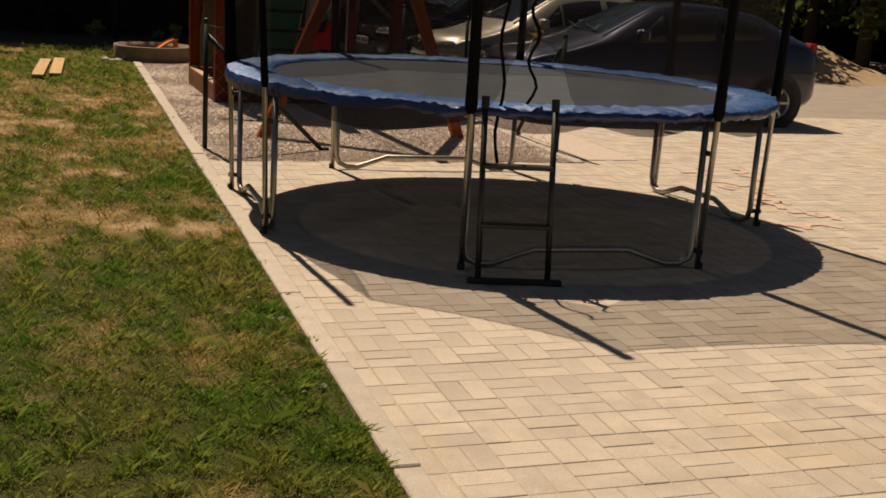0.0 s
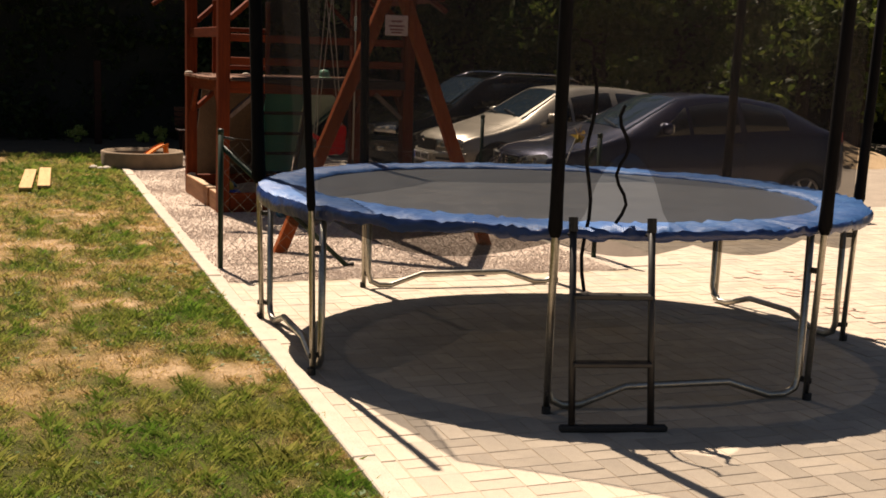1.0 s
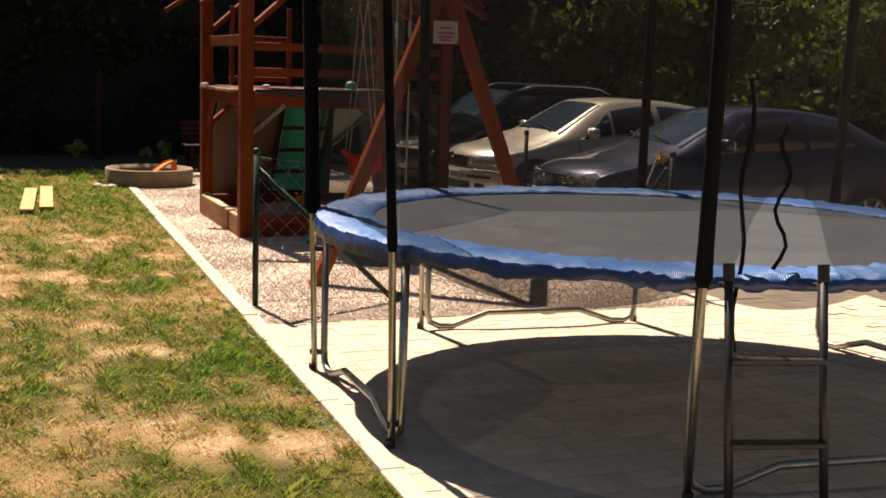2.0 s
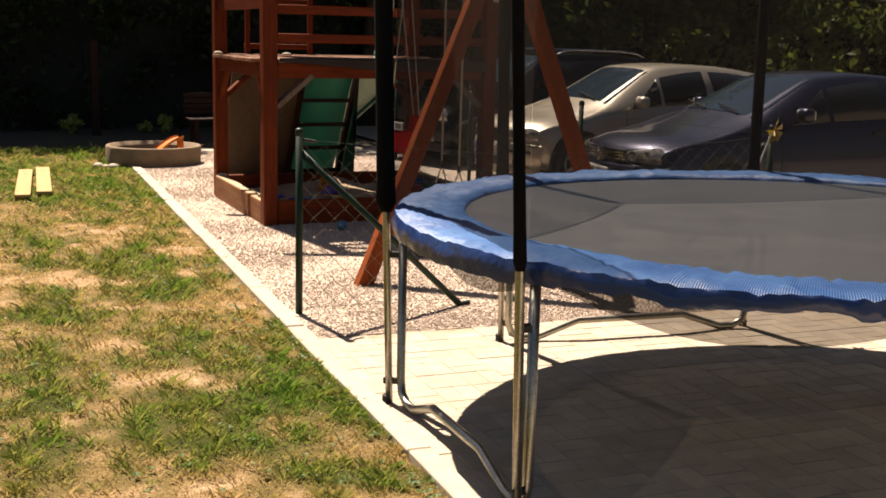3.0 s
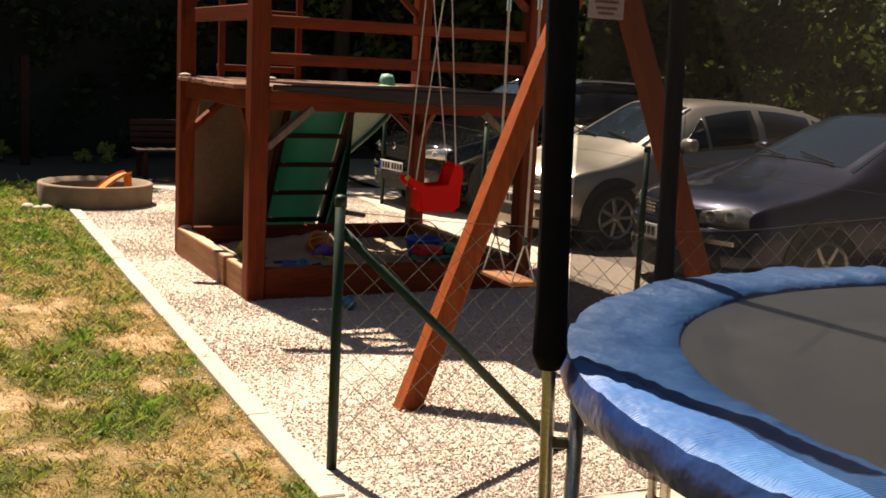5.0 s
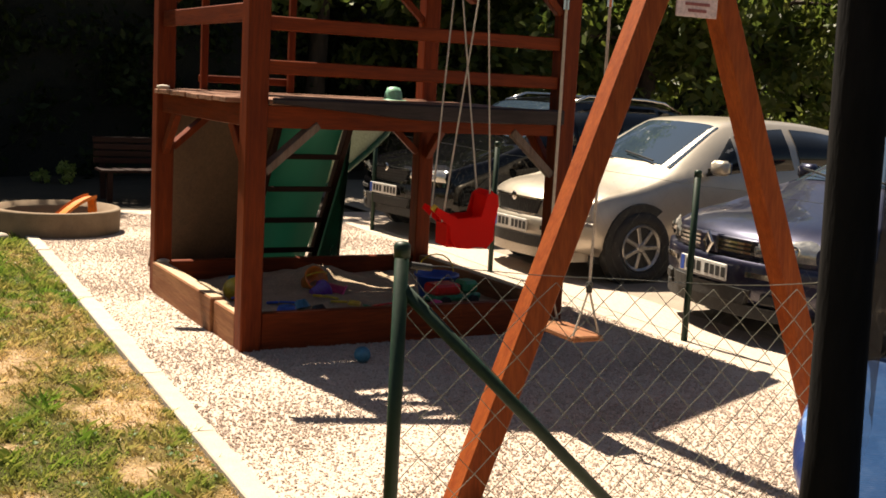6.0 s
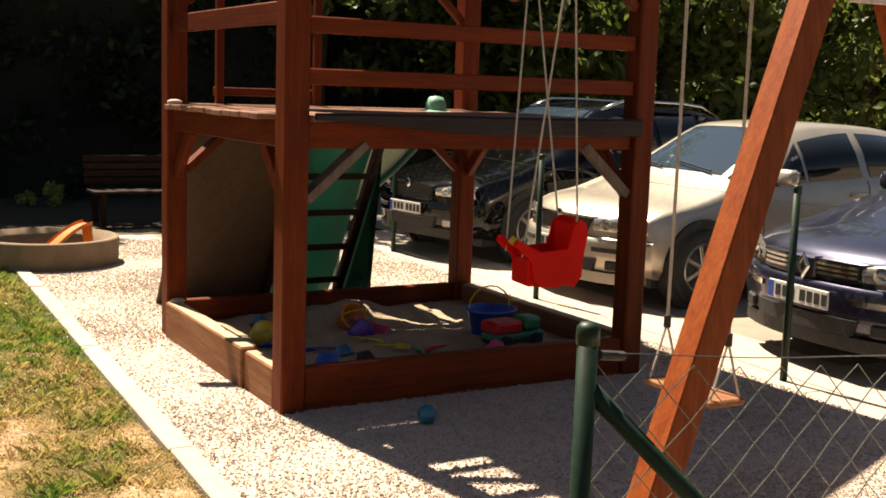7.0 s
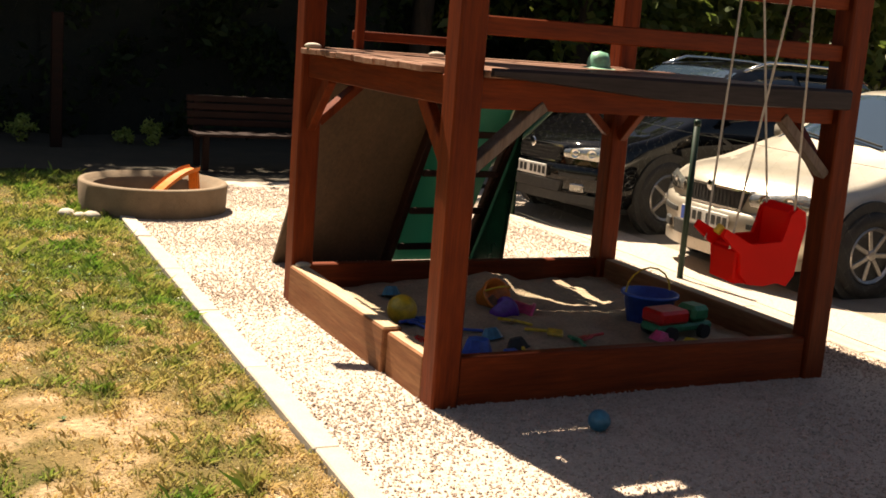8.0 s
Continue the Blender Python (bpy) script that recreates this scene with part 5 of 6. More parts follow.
def stations(length, H, hood, cowl, roof, tail, xs):
    """Nose, hood, screen, roof and tail of a car."""
    n, c, s, r, e = xs  # hood start, cowl, roof start, roof end, tail
    return [(0.0, H * 0.90, 0.30, hood - 0.17, H * 0.80, hood - 0.11),
            (0.05, H * 0.94, 0.25, hood - 0.11, H * 0.83, hood - 0.05),
            (n, H * 0.975, 0.22, hood - 0.05, H * 0.85, hood + 0.015),
            (0.62, H * 0.98, 0.20, hood + 0.02, H * 0.82, hood + 0.06),
            (c, H, 0.20, cowl - 0.07, H * 0.80, cowl),
            (s, H, 0.20, cowl - 0.035, H * 0.66, roof - 0.04),
            (s + 0.45, H, 0.20, cowl - 0.02, H * 0.655, roof),
            (r - 0.5, H, 0.20, cowl + 0.01, H * 0.64, roof - 0.02),
            (r, H * 0.985, 0.21, cowl + 0.03, H * 0.62, roof - 0.09),
            (e, H * 0.94, 0.24, cowl + 0.02, H * 0.64, tail),
            (length - 0.06, H * 0.90, 0.30, cowl - 0.06, H * 0.66, tail - 0.10),
            (length, H * 0.82, 0.36, cowl - 0.14, H * 0.60, tail - 0.20)]


def cars():
    H = 0.865
    car("car", pose(3.64, 4.83, -0.01, 0, 0, 2.6), "champagne silver family hatchback parked nose to the fence", M_PAINT_SILVER, 4.4, 2 * H, 1.44, dict(
        scale=0.935, hood=0.77, body="sunlit champagne silver body", stations=stations(4.4, H, 0.77, 0.97, 1.44, 1.12, (0.22, 1.06, 1.80, 3.4, 4.1)),
        windows=((1.42, 1.82, 0.04, 0.06, 0.10, 0.80), (1.86, 2.48, 0.06, 0.07, 0.80, 0.92), (2.58, 3.25, 0.07, 0.09, 0.92, 0.90), (3.32, 3.76, 0.10, 0.16, 0.86, 0.42)),
        screen=(1.13, 1.77, (0.97, 0.92)), rear=(3.52, 4.02, (0.9, 0.95)), wheel=0.315, axles=(0.72, 3.25), spokes=7,
        nose=dict(lamp=(0.37, 0.78, 0.58, 0.668, 0.58, 0.722), grille=(0.345, 0.545, 0.672, 0.84), upright=True, slat_mat=M_RUBBER, chrome_edge=True, badge=(18, 0.04, 0.068), bumper=(-0.035, 0.25, 0.535), chrome=False, fog=False, dark_lip=False, plate_z=0.44),
        mirror=(1.40, 0.95), handles=(2.3, 3.05), seams=(1.32, 2.53, 3.28), moulding=True, rails=None, tail=(0.72, 1.0)))
    H = 0.885
    car("car", pose(3.62, 2.40, -0.01, 0, 0, -3.5), "dark blue hatchback with dusty glossy paint parked nose to the fence", M_PAINT_BLUE, 4.08, 2 * H, 1.45, dict(
        scale=0.935, hood=0.79, body="dusty dark blue metallic body", stations=stations(4.08, H, 0.79, 1.0, 1.45, 1.12, (0.24, 1.12, 1.90, 3.3, 3.85)),
        windows=((1.52, 1.95, 0.04, 0.06, 0.10, 0.80), (2.0, 2.60, 0.06, 0.07, 0.80, 0.92), (2.68, 3.25, 0.07, 0.10, 0.92, 0.84)),
        screen=(1.20, 1.91, (0.97, 0.92)), rear=(3.4, 3.8, (0.9, 0.95)), wheel=0.315, axles=(0.86, 3.46), spokes=6,
        nose=dict(lamp=(0.42, 0.80, 0.60, 0.685, 0.60, 0.765), grille=(0.41, 0.60, 0.685, 0.95), upright=False, slats=3, slat_mat=M_CHROME, chrome_edge=False, badge=(4, 0.062, 0.0), bumper=(-0.035, 0.26, 0.575), chrome=True, fog=False, dark_lip=True, plate_z=0.465),
        mirror=(1.52, 1.0), handles=(2.4,), seams=(1.42, 2.64), moulding=True, rails=None, tail=(0.74, 1.05)))
    H = 0.91
    car("car", pose(3.50, 6.98, 0, 0, 0, 9.0), "tall black estate car with bright roof rails in the tree shade", M_PAINT_BLACK, 4.5, 2 * H, 1.62, dict(
        scale=0.9, hood=0.83, body="glossy black body", stations=stations(4.5, H, 0.83, 1.07, 1.58, 1.30, (0.24, 1.18, 1.95, 3.9, 4.35)),
        windows=((1.58, 1.95, 0.04, 0.06, 0.10, 0.80), (2.0, 2.62, 0.06, 0.07, 0.80, 0.92), (2.70, 3.35, 0.07, 0.09, 0.92, 0.92), (3.42, 4.0, 0.09, 0.12, 0.90, 0.80)),
        screen=(1.26, 1.91, (0.97, 0.92)), rear=(4.0, 4.3, (0.9, 0.95)), wheel=0.335, axles=(0.85, 3.48), spokes=5,
        nose=dict(lamp=(0.40, 0.80, 0.645, 0.715, 0.635, 0.775), grille=(0.37, 0.60, 0.73, 0.8), upright=False, slats=4, slat_mat=M_RUBBER, chrome_edge=True, badge=(18, 0.045, 0.075), bumper=(-0.035, 0.31, 0.585), chrome=False, fog=True, dark_lip=True, plate_z=0.50),
        mirror=(1.58, 1.08), handles=(2.45, 3.2), seams=(1.48, 2.66, 3.42), moulding=True, rails=(2.0, 3.9), tail=(0.9, 1.25)))


cars()


# ---- ring, bench, planks, heap ----
def well_ring():
    t = thing("concrete_ring", pose(0.31, 8.22, 0), "low round concrete well ring used as a planter pit", "concrete ring")
    part("ring", spun(B(), [(0.55, -0.05), (0.56, 0.20), (0.552, 0.214), (0.515, 0.216), (0.505, 0.18), (0.455, 0.178), (0.45, -0.05)], 64), M_RING, t, "", True)
    part("soil", spun(B(), [(0, 0.02), (0.2, 0.015), (0.45, 0.0)], 32), M_SAND, t, "sand fill", True)
    u = thing("toy_digger", pose(0.48, 8.25, 0.03, 0, 0, 20), "orange plastic toy scoop in the ring", "toy")
    bm = B()
    # a curved open trough on its side, with a raised lip
    rows = []
    for k in range(9):
        f = k / 8
        x, z = -0.20 + 0.40 * f, 0.05 + 0.20 * math.sin(f * 1.45)
        rows.append([bm.verts.new((x, y + 0.05 * f, z + d)) for y, d in ((-0.08, 0.035), (-0.07, 0.0), (0.07, 0.0), (0.08, 0.035), (0.065, 0.012), (-0.065, 0.012))])
    for a, b in zip(rows, rows[1:]):
        for k in range(6):
            bm.faces.new((a[k], b[k], b[(k + 1) % 6], a[(k + 1) % 6]))
    bm.faces.new(rows[0])
    bm.faces.new(rows[-1][::-1])
    beam(bm, (0.19, 0.05, 0.24), (0.21, 0.05, 0.02), 0.14, 0.02)
    part("scoop", bm, M_ORANGE, u)
    for k, (x, y, s) in enumerate(((-0.36, 7.85, 0.07), (-0.28, 7.78, 0.05), (-0.2, 7.76, 0.06))):
        v = thing("stone", pose(x, y, 0.01, 0, 0, 30 * k), "pale rounded field stone by the ring", "stone", "stones by the ring")
        bm = B()
        bmesh.ops.create_icosphere(bm, subdivisions=2, radius=s)
        for p in bm.verts:
            p.co *= 1 + 0.25 * noise.noise(p.co * 14 + Vector((k, 0, 0)))
            p.co.z *= 0.6
        part("stone_body", bm, M_KERB, v, "", True)


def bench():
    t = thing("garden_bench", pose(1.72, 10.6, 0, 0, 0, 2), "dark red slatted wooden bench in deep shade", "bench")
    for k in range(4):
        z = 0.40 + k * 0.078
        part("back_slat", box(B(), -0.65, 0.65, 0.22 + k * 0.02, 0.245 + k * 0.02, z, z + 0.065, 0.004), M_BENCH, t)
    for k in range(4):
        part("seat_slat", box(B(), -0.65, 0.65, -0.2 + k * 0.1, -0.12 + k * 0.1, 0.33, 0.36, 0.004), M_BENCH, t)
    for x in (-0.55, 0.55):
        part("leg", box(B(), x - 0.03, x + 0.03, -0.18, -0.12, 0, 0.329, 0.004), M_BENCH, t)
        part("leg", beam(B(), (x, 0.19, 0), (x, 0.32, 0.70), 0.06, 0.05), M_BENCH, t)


def planks():
    first = thing("plank", pose(-1.205, 6.3, 0.02, 0, 0, -2.2), "fresh pale pine plank lying on the grass", "plank", "planks on the lawn")
    part("board", box(B(), -0.07, 0.07, -1.02, 1.02, 0, 0.028, 0.003), M_PINE, first)
    copy_thing(first, pose(-1.015, 6.5, 0.02, 0, 0, -1.6))


def sand_heap():
    t = thing("sand_heap", pose(12.6, 9.4, -0.03), "heap of brown building sand at the far edge of the yard", "sand heap")
    bm = B()
    spun(bm, [(0.0, 0.62)] + [(r, 0.62 * (1 - r / 1.7) ** 1.1) for r in (0.25, 0.5, 0.75, 1.0, 1.3, 1.5, 1.69)], 40)
    for p in bm.verts:
        p.co.z += 0.10 * noise.noise(p.co * 1.6) * (1 if p.co.z > 0.02 else 0)
    part("sand_mound", bm, M_SANDHEAP, t, "", True)


well_ring()
bench()
planks()
sand_heap()


# ---- toys ----
def toy(name, label, m):
    return thing(name, TOWER @ m, label, "toy", "toys in the sandbox")


def bucket(m, material, label, r=0.09, h=0.15):
    t = toy("toy_bucket", label, m)
    part("pail", spun(B(), [(0, 0), (r * 0.75, 0), (r, h), (r + 0.012, h), (r + 0.012, h - 0.015), (r * 0.97, h - 0.012), (r * 0.72, 0.012), (0, 0.012)], 24), material, t, "", True)
    part("handle", tube(B(), [(r * math.cos(a), 0.02, h + r * 0.9 * math.sin(a)) for a in (math.pi * k / 8 for k in range(9))], 0.005, 6), M_YELLOW, t)


def ball(name, label, m, r, material):
    t = thing(name, m, label, "ball")
    bm = B()
    bmesh.ops.create_uvsphere(bm, u_segments=20, v_segments=12, radius=r, matrix=pose(0, 0, r))
    part("ball_body", bm, material, t, "", True)


def toys():
    bucket(pose(0.90, 1.27, 0.12, 62, 0, 10), M_ORANGE, "orange toy bucket in the sand", 0.075, 0.12)
    bucket(pose(0.98, 1.14, 0.10, 110, 0, 60), M_PINK, "pink toy bucket tipped over in the sand", 0.07, 0.12)
    bucket(pose(1.62, 0.80, 0.09, 0, 0, 0), M_BLUE, "large blue toy tub in the sand", 0.14, 0.16)
    ball("toy_ball", "yellow toy ball in the sandbox", TOWER @ pose(0.30, 1.00, 0.08), 0.075, M_YELLOW)
    ball("toy_ball", "small blue ball on the gravel", pose(1.16, 2.97, 0.0), 0.045, M_TEAL)
    t = toy("toy_truck", "green toy truck with a red load bed", pose(1.58, 0.52, 0.10, 0, 0, 8))
    part("chassis", box(B(), -0.17, 0.2, -0.07, 0.07, 0.03, 0.07, 0.012), M_GREENTOY, t)
    part("bed", box(B(), -0.17, 0.03, -0.075, 0.075, 0.071, 0.14, 0.015), M_RED, t, "red load bed")
    part("cab", box(B(), 0.06, 0.18, -0.065, 0.065, 0.071, 0.15, 0.02), M_GREENTOY, t)
    for x in (-0.1, 0.12):
        for y in (-0.085, 0.085):
            part("toy_wheel", spun(B(), [(0, -0.015), (0.035, -0.015), (0.035, 0.015), (0, 0.015)], 14, pose(x, y, 0.03, 90, 0, 0)), M_RUBBER, t)
    for x, y, c, a, lab in ((0.60, 0.70, M_BLUE, 160, "blue"), (0.95, 0.36, M_GREENTOY, 75, "green"), (0.90, 0.76, M_YELLOW, 120, "yellow"), (1.18, 0.55, M_RED, 200, "red"), (0.16, 0.50, M_RED, 60, "red"), (0.42, 0.30, M_BLUE, 20, "blue"), (0.62, 0.35, M_YELLOW, 70, "yellow"), (0.82, 0.70, M_YELLOW, -30, "yellow"), (0.34, 0.78, M_BLUE, 100, "blue"), (0.25, 0.92, M_BLUE, 15, "dark blue"), (1.76, 0.33, M_GREENTOY, -15, "green"), (1.35, 0.33, M_PINK, 40, "pink")):
        s = toy("toy_shovel", lab + " plastic sand shovel half buried", pose(x, y, 0.105, 12, 5, a))
        bm = B()
        beam(bm, (0, 0, 0.01), (0.11, 0, 0.022), 0.018, 0.014)
        box(bm, 0.11, 0.19, -0.035, 0.035, 0.012, 0.028, 0.008)
        part("shovel", bm, c, s)
    bucket(pose(0.85, 1.04, 0.09, 0, 75, 20), M_PURPLE, "small purple toy bucket lying in the sand", 0.06, 0.10)
    for x, y, c, lab in ((0.30, 1.0, M_ORANGE, "orange"), (0.46, 1.50, M_TEAL, "dark blue"), (0.60, 0.62, M_TEAL, "dark"), (1.42, 0.42, M_PINK, "pink"), (1.50, 0.28, M_YELLOW, "yellow"), (0.64, 0.44, M_RUBBER, "black")):
        s = toy("sand_mould", lab + " plastic sand mould on the sand", pose(x, y, 0.10, 14, 9, 300 * x))
        part("mould", spun(B(), [(0, 0.052), (0.03, 0.05), (0.042, 0.03), (0.055, 0.0), (0.062, 0.0)], 9), c, s)
    s = toy("sand_mould", "blue and red toy mould in the sand", pose(0.44, 0.46, 0.08, 0, 0, 30))
    part("mould", spun(B(), [(0, 0.07), (0.05, 0.07), (0.075, 0.0), (0.085, 0.0)], 8), M_BLUE, s)
    h = thing("sun_hat", TOWER @ pose(1.46, 1.25, 1.367) @ Matrix.Scale(0.85, 4), "mint green child's hat on the platform boards", "hat")
    part("crown", spun(B(), [(0.0, 0.11), (0.05, 0.10), (0.07, 0.06), (0.075, 0.01)], 20), M_MINT, h, "", True)
    part("brim", spun(B(), [(0.07, 0.014), (0.11, 0.004), (0.125, 0.0), (0.11, 0.001)], 20), M_MINT, h, "", True)
    for x, y in ((-0.01, 1.62), (0.60, 1.45), (0.05, 1.76)):
        k = thing("pebble", TOWER @ pose(x, y, 1.367 if y < 1.7 else 0.207), "small pale stone lying on the boards", "stone", "stones on the tower")
        bm = B()
        bmesh.ops.create_icosphere(bm, subdivisions=2, radius=0.035, matrix=pose(0, 0, 0.012) @ Matrix.Diagonal((1.3, 0.9, 0.5, 1)))
        part("stone_body", bm, M_KERB, k, "", True)


toys()


def chalk():
    t = thing("chalk_marks", pose(0, 0, 0), "faded red chalk scribbles on the paving", "chalk drawing", kind="stuff")
    for k in range(15):
        x, y = 4.45 - k * 0.03 + random.uniform(-0.2, 0.2), -0.5 - k * 0.17 + random.uniform(-0.1, 0.1)
        bm = B()
        p = Vector((x, y, 0.0045))
        a = random.uniform(0, 3.1)
        for j in range(3):
            q = p + Vector((math.cos(a), math.sin(a), 0)) * random.uniform(0.06, 0.16)
            w = Vector((-math.sin(a), math.cos(a), 0)) * 0.034
            bm.faces.new([bm.verts.new(v) for v in (p - w, q - w, q + w, p + w)])
            p, a = q, a + random.uniform(0.6, 1.6)
            p = p + Vector((0, 0, 0.0006))
        part("chalk_mark", bm, M_CHALK, t)


chalk()


# ---- trees and hedge ----
def leaves(centre_list, per, size):
    n = len(centre_list) * per
    c = np.repeat(np.array([q[:3] for q in centre_list]), per, 0)
    r = np.repeat(np.array([q[3] for q in centre_list]), per)
    d = rng.normal(size=(n, 3))
    d /= np.linalg.norm(d, axis=1)[:, None]
    pos = c + d * (r * rng.random(n) ** 0.45)[:, None] * np.array((1, 1, 0.8))
    u = rng.normal(size=(n, 3))
    u /= np.linalg.norm(u, axis=1)[:, None]
    w = np.cross(u, rng.normal(size=(n, 3)))
    w /= np.linalg.norm(w, axis=1)[:, None]
    s = size * rng.uniform(0.6, 1.3, n)[:, None]
    v = np.stack((pos - u * s, pos - w * s * 0.45, pos + u * s, pos + w * s * 0.45), 1).reshape(-1, 3)
    return v, np.arange(n * 4).reshape(n, 4)


def tree(seed, height, spread, leaf=None, per=105, low=2.4):
    r = random.Random(seed)
    t = thing("tree", pose(0, -200, 0), "leafy tree with sunlit outer leaves" if leaf else "leafy broad-crowned tree, dark in its own shade", "tree", "trees round the yard")
    bm = B()
    lean = r.uniform(-0.3, 0.3)
    trunk = [(0, 0, -0.1), (lean * 0.3, 0.05, height * 0.25), (lean * 0.7, 0, height * 0.55), (lean, 0.1, height * 0.85)]
    tube(bm, trunk, [0.17, 0.14, 0.10, 0.04], 9)
    blobs = []
    for k in range(19):
        a, f = k * 2.4 + r.uniform(-0.3, 0.3), r.uniform(0.22, 0.8)
        base = Vector(trunk[1]).lerp(Vector(trunk[3]), f)
        tip = base + Vector((math.cos(a), math.sin(a), r.uniform(0.05, 0.5))) * spread * r.uniform(0.5, 1.0)
        tube(bm, [base, base.lerp(tip, 0.5) + Vector((0, 0, 0.15)), tip], [0.055, 0.035, 0.012], 6)
        for j in range(5):
            q = base.lerp(tip, 0.45 + 0.14 * j) + Vector((r.uniform(-0.4, 0.4), r.uniform(-0.4, 0.4), r.uniform(-0.35, 0.4)))
            blobs.append((q.x, q.y, q.z, r.uniform(0.35, 0.75)))
    for k in range(16):
        a, q = r.uniform(0, 6.3), r.uniform(0.2, 0.95) * spread
        blobs.append((math.cos(a) * q, math.sin(a) * q, r.uniform(low, low + 1.0) if k % 2 else height * r.uniform(0.75, 0.95), r.uniform(0.35, 0.6)))
    part("trunk", bm, M_BARK, t, "dark bark trunk with limbs", True)
    v, f = leaves(blobs, per, 0.105)
    arrays("crown", v, f, leaf or M_LEAF, t)
    return t


def trees():
    kinds = [tree(1, 8.2, 3.0), tree(2, 8.8, 3.2), tree(3, 7.6, 2.9)]
    for k, (x, y) in enumerate(((-6.8, 15.0), (-3.6, 15.1), (-0.9, 15.0), (2.2, 14.9), (4.9, 14.4), (6.4, 16.2), (-2.2, 17.6), (3.2, 18.0))):
        m = pose(x, y, -0.05, 0, 0, 77 * k)
        if k < 3:
            kinds[k].matrix_world = m
        else:
            copy_thing(kinds[k % 3], m)
    light = [tree(11, 5.2, 2.1, M_LIGHTLEAF, 70, 0.9), tree(12, 4.6, 2.0, M_LIGHTLEAF, 70, 0.8)]
    for k in range(9):
        a = radians(29 + k * 4.6)
        d = (17.6 if k < 4 else 21.5) + 1.3 * math.sin(k * 2.1)
        m = pose(-1.2 + d * math.sin(a), -1.5 + d * math.cos(a), -0.05, 0, 0, 131 * k)
        if k < 2:
            light[k].matrix_world = m
        else:
            copy_thing(light[k % 2], m)


def hedge():
    """A dense clipped-wild hedge that closes the yard behind the bench and the cars."""
    line = [(-9, 13.2), (-4, 13.4), (0, 13.6), (4.2, 14.2), (7.5, 18.2), (12.5, 18.6), (17.5, 15.5), (21, 11), (22.5, 6)]
    for (x0, y0), (x1, y1) in zip(line, line[1:]):
        L = math.hypot(x1 - x0, y1 - y0)
        ang = math.degrees(math.atan2(y1 - y0, x1 - x0))
        t = thing("hedge", pose(x0, y0, -0.05, 0, 0, ang), "tall dense dark green hedge in deep shade", "hedge", "hedge round the yard")
        bm = B()
        nx, nz = 18, 14
        for face in (0, 1):
            g = []
            for i in range(nx + 1):
                col = []
                for j in range(nz + 1):
                    x, z = -0.1 + (L + 0.2) * i / nx, 4.6 * j / nz
                    y = 0.35 * noise.noise((x * 0.9 + x0, z * 0.9, 2 + face)) + (0.9 if face else 0)
                    col.append(bm.verts.new((x, y, z)))
                g.append(col)
            for i in range(nx):
                for j in range(nz):
                    bm.faces.new((g[i][j], g[i + 1][j], g[i + 1][j + 1], g[i][j + 1]))
        # two lumpy sheets painted as the dark depth of the hedge
        part("core", bm, M_HEDGECORE, t, "near-black sheets standing in for the shaded inside of the hedge", True)
        blobs = [(random.uniform(0, L), random.uniform(-0.45, 0.0), random.uniform(0.15, 4.9), random.uniform(0.25, 0.55)) for _ in range(int(L * 26))]
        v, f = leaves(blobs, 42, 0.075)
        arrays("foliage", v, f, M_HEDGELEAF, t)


trees()
hedge()


def yard_post(x, y, h):
    t = thing("timber_post", pose(x, y, -0.05), "timber post before the hedge, painted dark for the shade there", "post", "timber posts by the hedge")
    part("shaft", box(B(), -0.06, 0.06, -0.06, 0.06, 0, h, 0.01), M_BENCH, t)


yard_post(-0.05, 12.2, 1.45)


def tuft(x, y, seed, spread, h):
    """Shoots at the foot of the hedge; their pale colour stands in for sun flecks."""
    r = random.Random(seed)
    t = thing("shrub", pose(x, y, -0.06), "small yellow-green shrub at the foot of the hedge, sun flecks painted in its pale leaves", "shrub", "shrubs by the hedge")
    bm = B()
    blobs = []
    for k in range(9):
        a = r.uniform(0, 6.3)
        tip = Vector((math.cos(a) * spread * r.uniform(0.3, 1), math.sin(a) * 0.2, h * r.uniform(0.4, 1)))
        tube(bm, [(0, 0, 0), tip * 0.5 + Vector((0, 0, 0.03)), tip], [0.010, 0.007, 0.003], 5)
        blobs.append((*tip, r.uniform(0.05, 0.10)))
    part("stems", bm, M_BARK, t)
    v, f = leaves(blobs, 34, 0.03)
    arrays("foliage", v, f, M_FLECKLEAF, t)


tuft(-0.32, 12.75, 3, 0.22, 0.26)
tuft(1.05, 12.8, 5, 0.10, 0.26)
tuft(0.75, 12.85, 8, 0.10, 0.16)


# ---- paving stones ----
def paver_mesh(sx, sy):
    bm = B()
    g, c = 0.0022, 0.0022
    box(bm, g, sx - g, g, sy - g, -0.06, 0.0)
    top = [e for e in bm.edges if all(abs(v.co.z) < 1e-6 for v in e.verts)]
    bmesh.ops.bevel(bm, geom=top, offset=c, segments=1, affect="EDGES")
    me = bpy.data.meshes.new("paver")
    bm.to_mesh(me)
    bm.free()
    me.materials.append(M_PAVER)
    return me


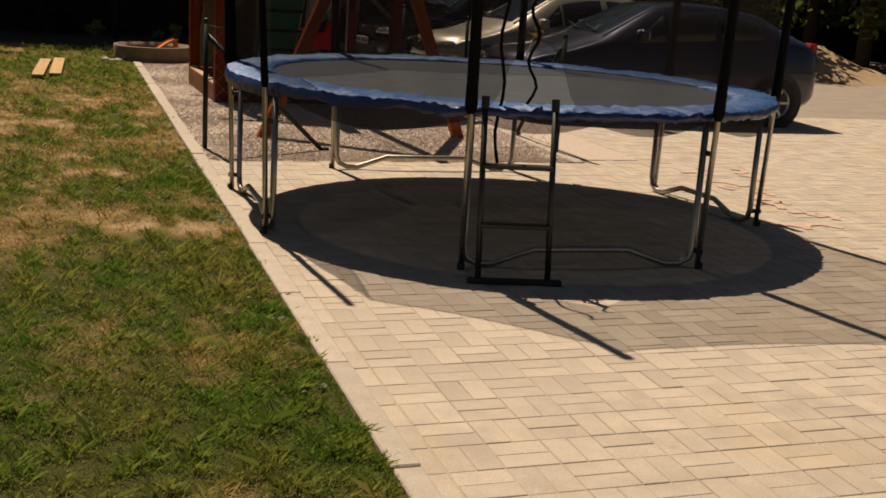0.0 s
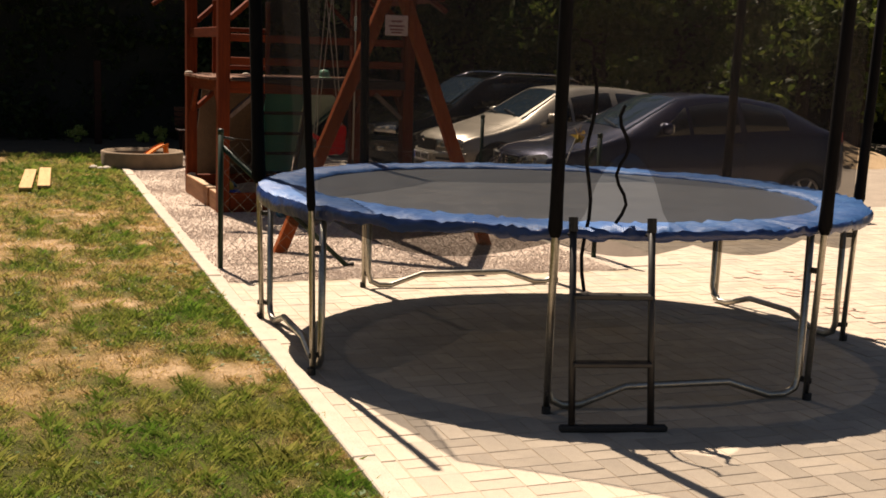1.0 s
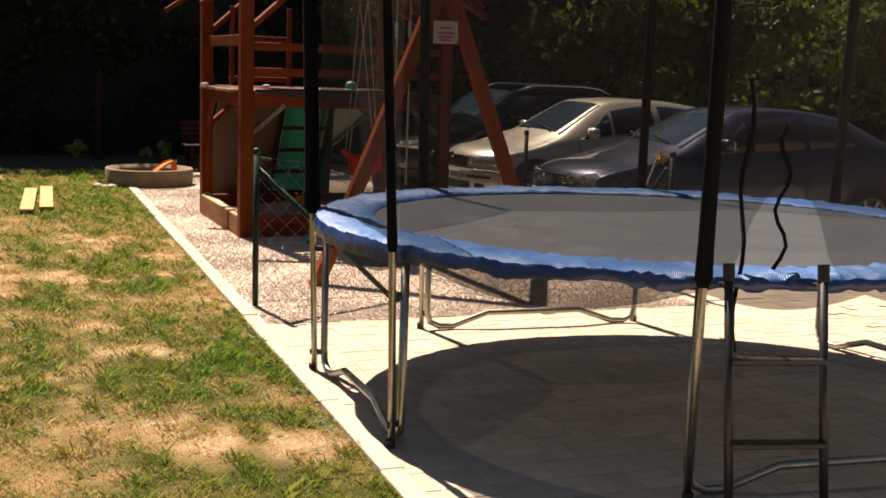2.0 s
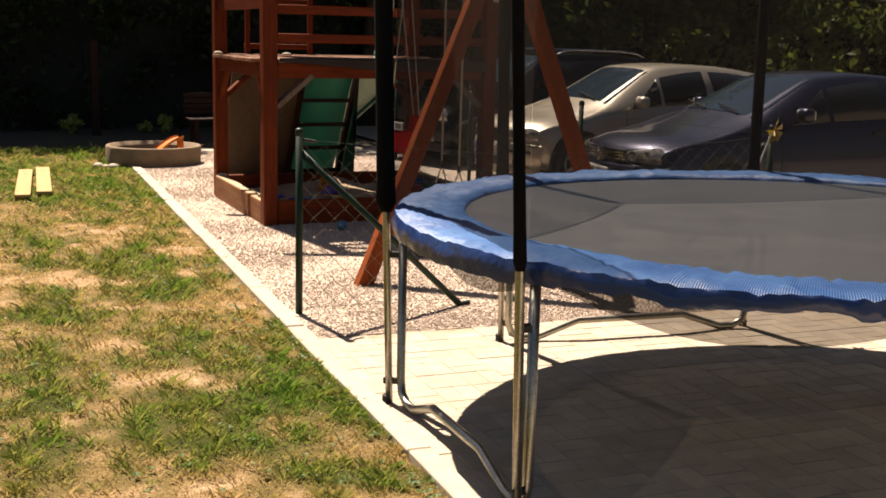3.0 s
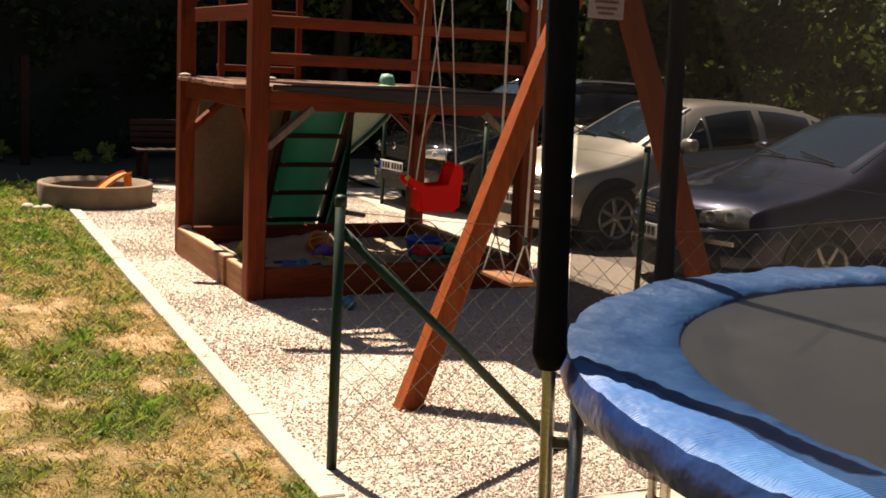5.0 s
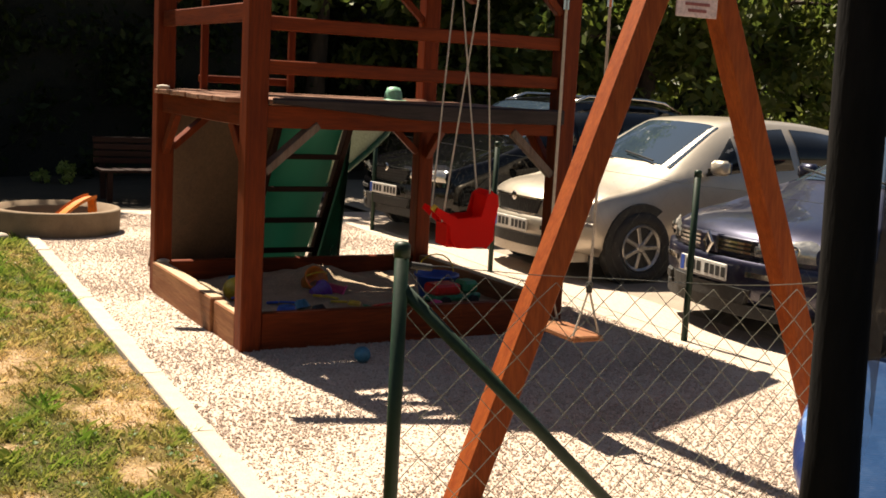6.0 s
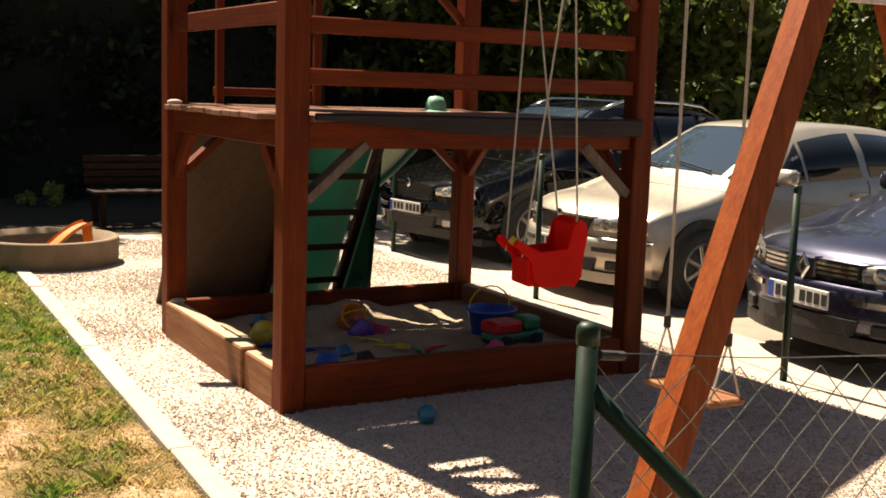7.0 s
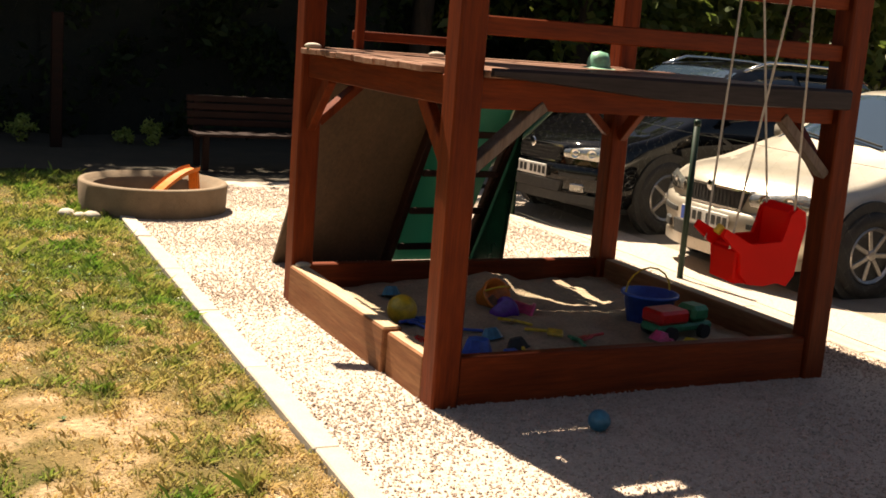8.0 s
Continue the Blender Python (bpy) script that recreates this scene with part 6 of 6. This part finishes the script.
def paving():
    field = thing("paving", pose(0, 0, 0), "beige concrete block paving in basket-weave pattern", "paving", kind="structure")
    across, along, border = paver_mesh(0.2, 0.1), paver_mesh(0.1, 0.2), paver_mesh(0.07, 0.2)
    near, rest = [], []

    def lay(me, x, y):
        ok = y + 0.2 < -0.249 or x > 3.34
        if ok:
            (near if x < 1.9 and -5.6 < y < -2.9 else rest).append((me, x, y))
    y0 = -6.85
    for j in range(56):
        y = y0 + j * 0.1
        if y + 0.1 < -0.25:
            lay(border, 0.102, y0 + j * 0.2) if j < 33 else None
    for i in range(46):
        for j in range(50):
            x, y = 0.176 + i * 0.2, y0 + j * 0.2
            if (i + j) % 2:
                lay(across, x, y)
                lay(across, x, y + 0.1)
            else:
                lay(along, x, y)
                lay(along, x + 0.1, y)
    near.sort(key=lambda q: (q[2] + 4.4) ** 2 + (q[1] - 0.9) ** 2)
    rest += near[300:]
    for me, x, y in near[:300]:
        o = new("paver", me)
        o.parent = field
        o.location = (x, y, random.uniform(-0.002, 0.001))
        o.rotation_euler = (random.uniform(-0.006, 0.006), random.uniform(-0.006, 0.006), 0)
    verts, faces = [], []
    tpl = {}
    for me in (across, along, border):
        tpl[me] = (np.array([v.co[:] for v in me.vertices]), [tuple(p.vertices) for p in me.polygons])
    quads = []
    base = 0
    for me, x, y in rest:
        v, f = tpl[me]
        verts.append(v + np.array((x, y, random.uniform(-0.002, 0.001))))
        quads += [tuple(k + base for k in p) for p in f if len(p) == 4]
        base += len(v)
    ob = arrays("paver_field", np.concatenate(verts), np.array(quads), M_PAVER_FAR, field)
    tagged(ob, "beige concrete pavers further off", kind="stuff")


paving()
sheet("far_paving", 9.36, 26, -14, 13.5, -0.001, M_ASPHALT, label="pale sunlit yard surface beyond the cars")
sheet("gravel_strip", 3.34, 3.92, -0.12, 9.5, 0.004, M_GRAVELBED, label="pale gravel strip along the wire fence")
sheet("parking", 3.92, 9.36, 3.15, 13.5, -0.002, M_ASPHALT, label="pale trodden parking surface under the cars")


# ---- from plan units to metres ----
for ob in list(scene.objects):
    if ob.parent is None and ob.type in {"MESH", "EMPTY"}:
        ob.matrix_basis = Matrix.Scale(UNIT, 4) @ ob.matrix_basis
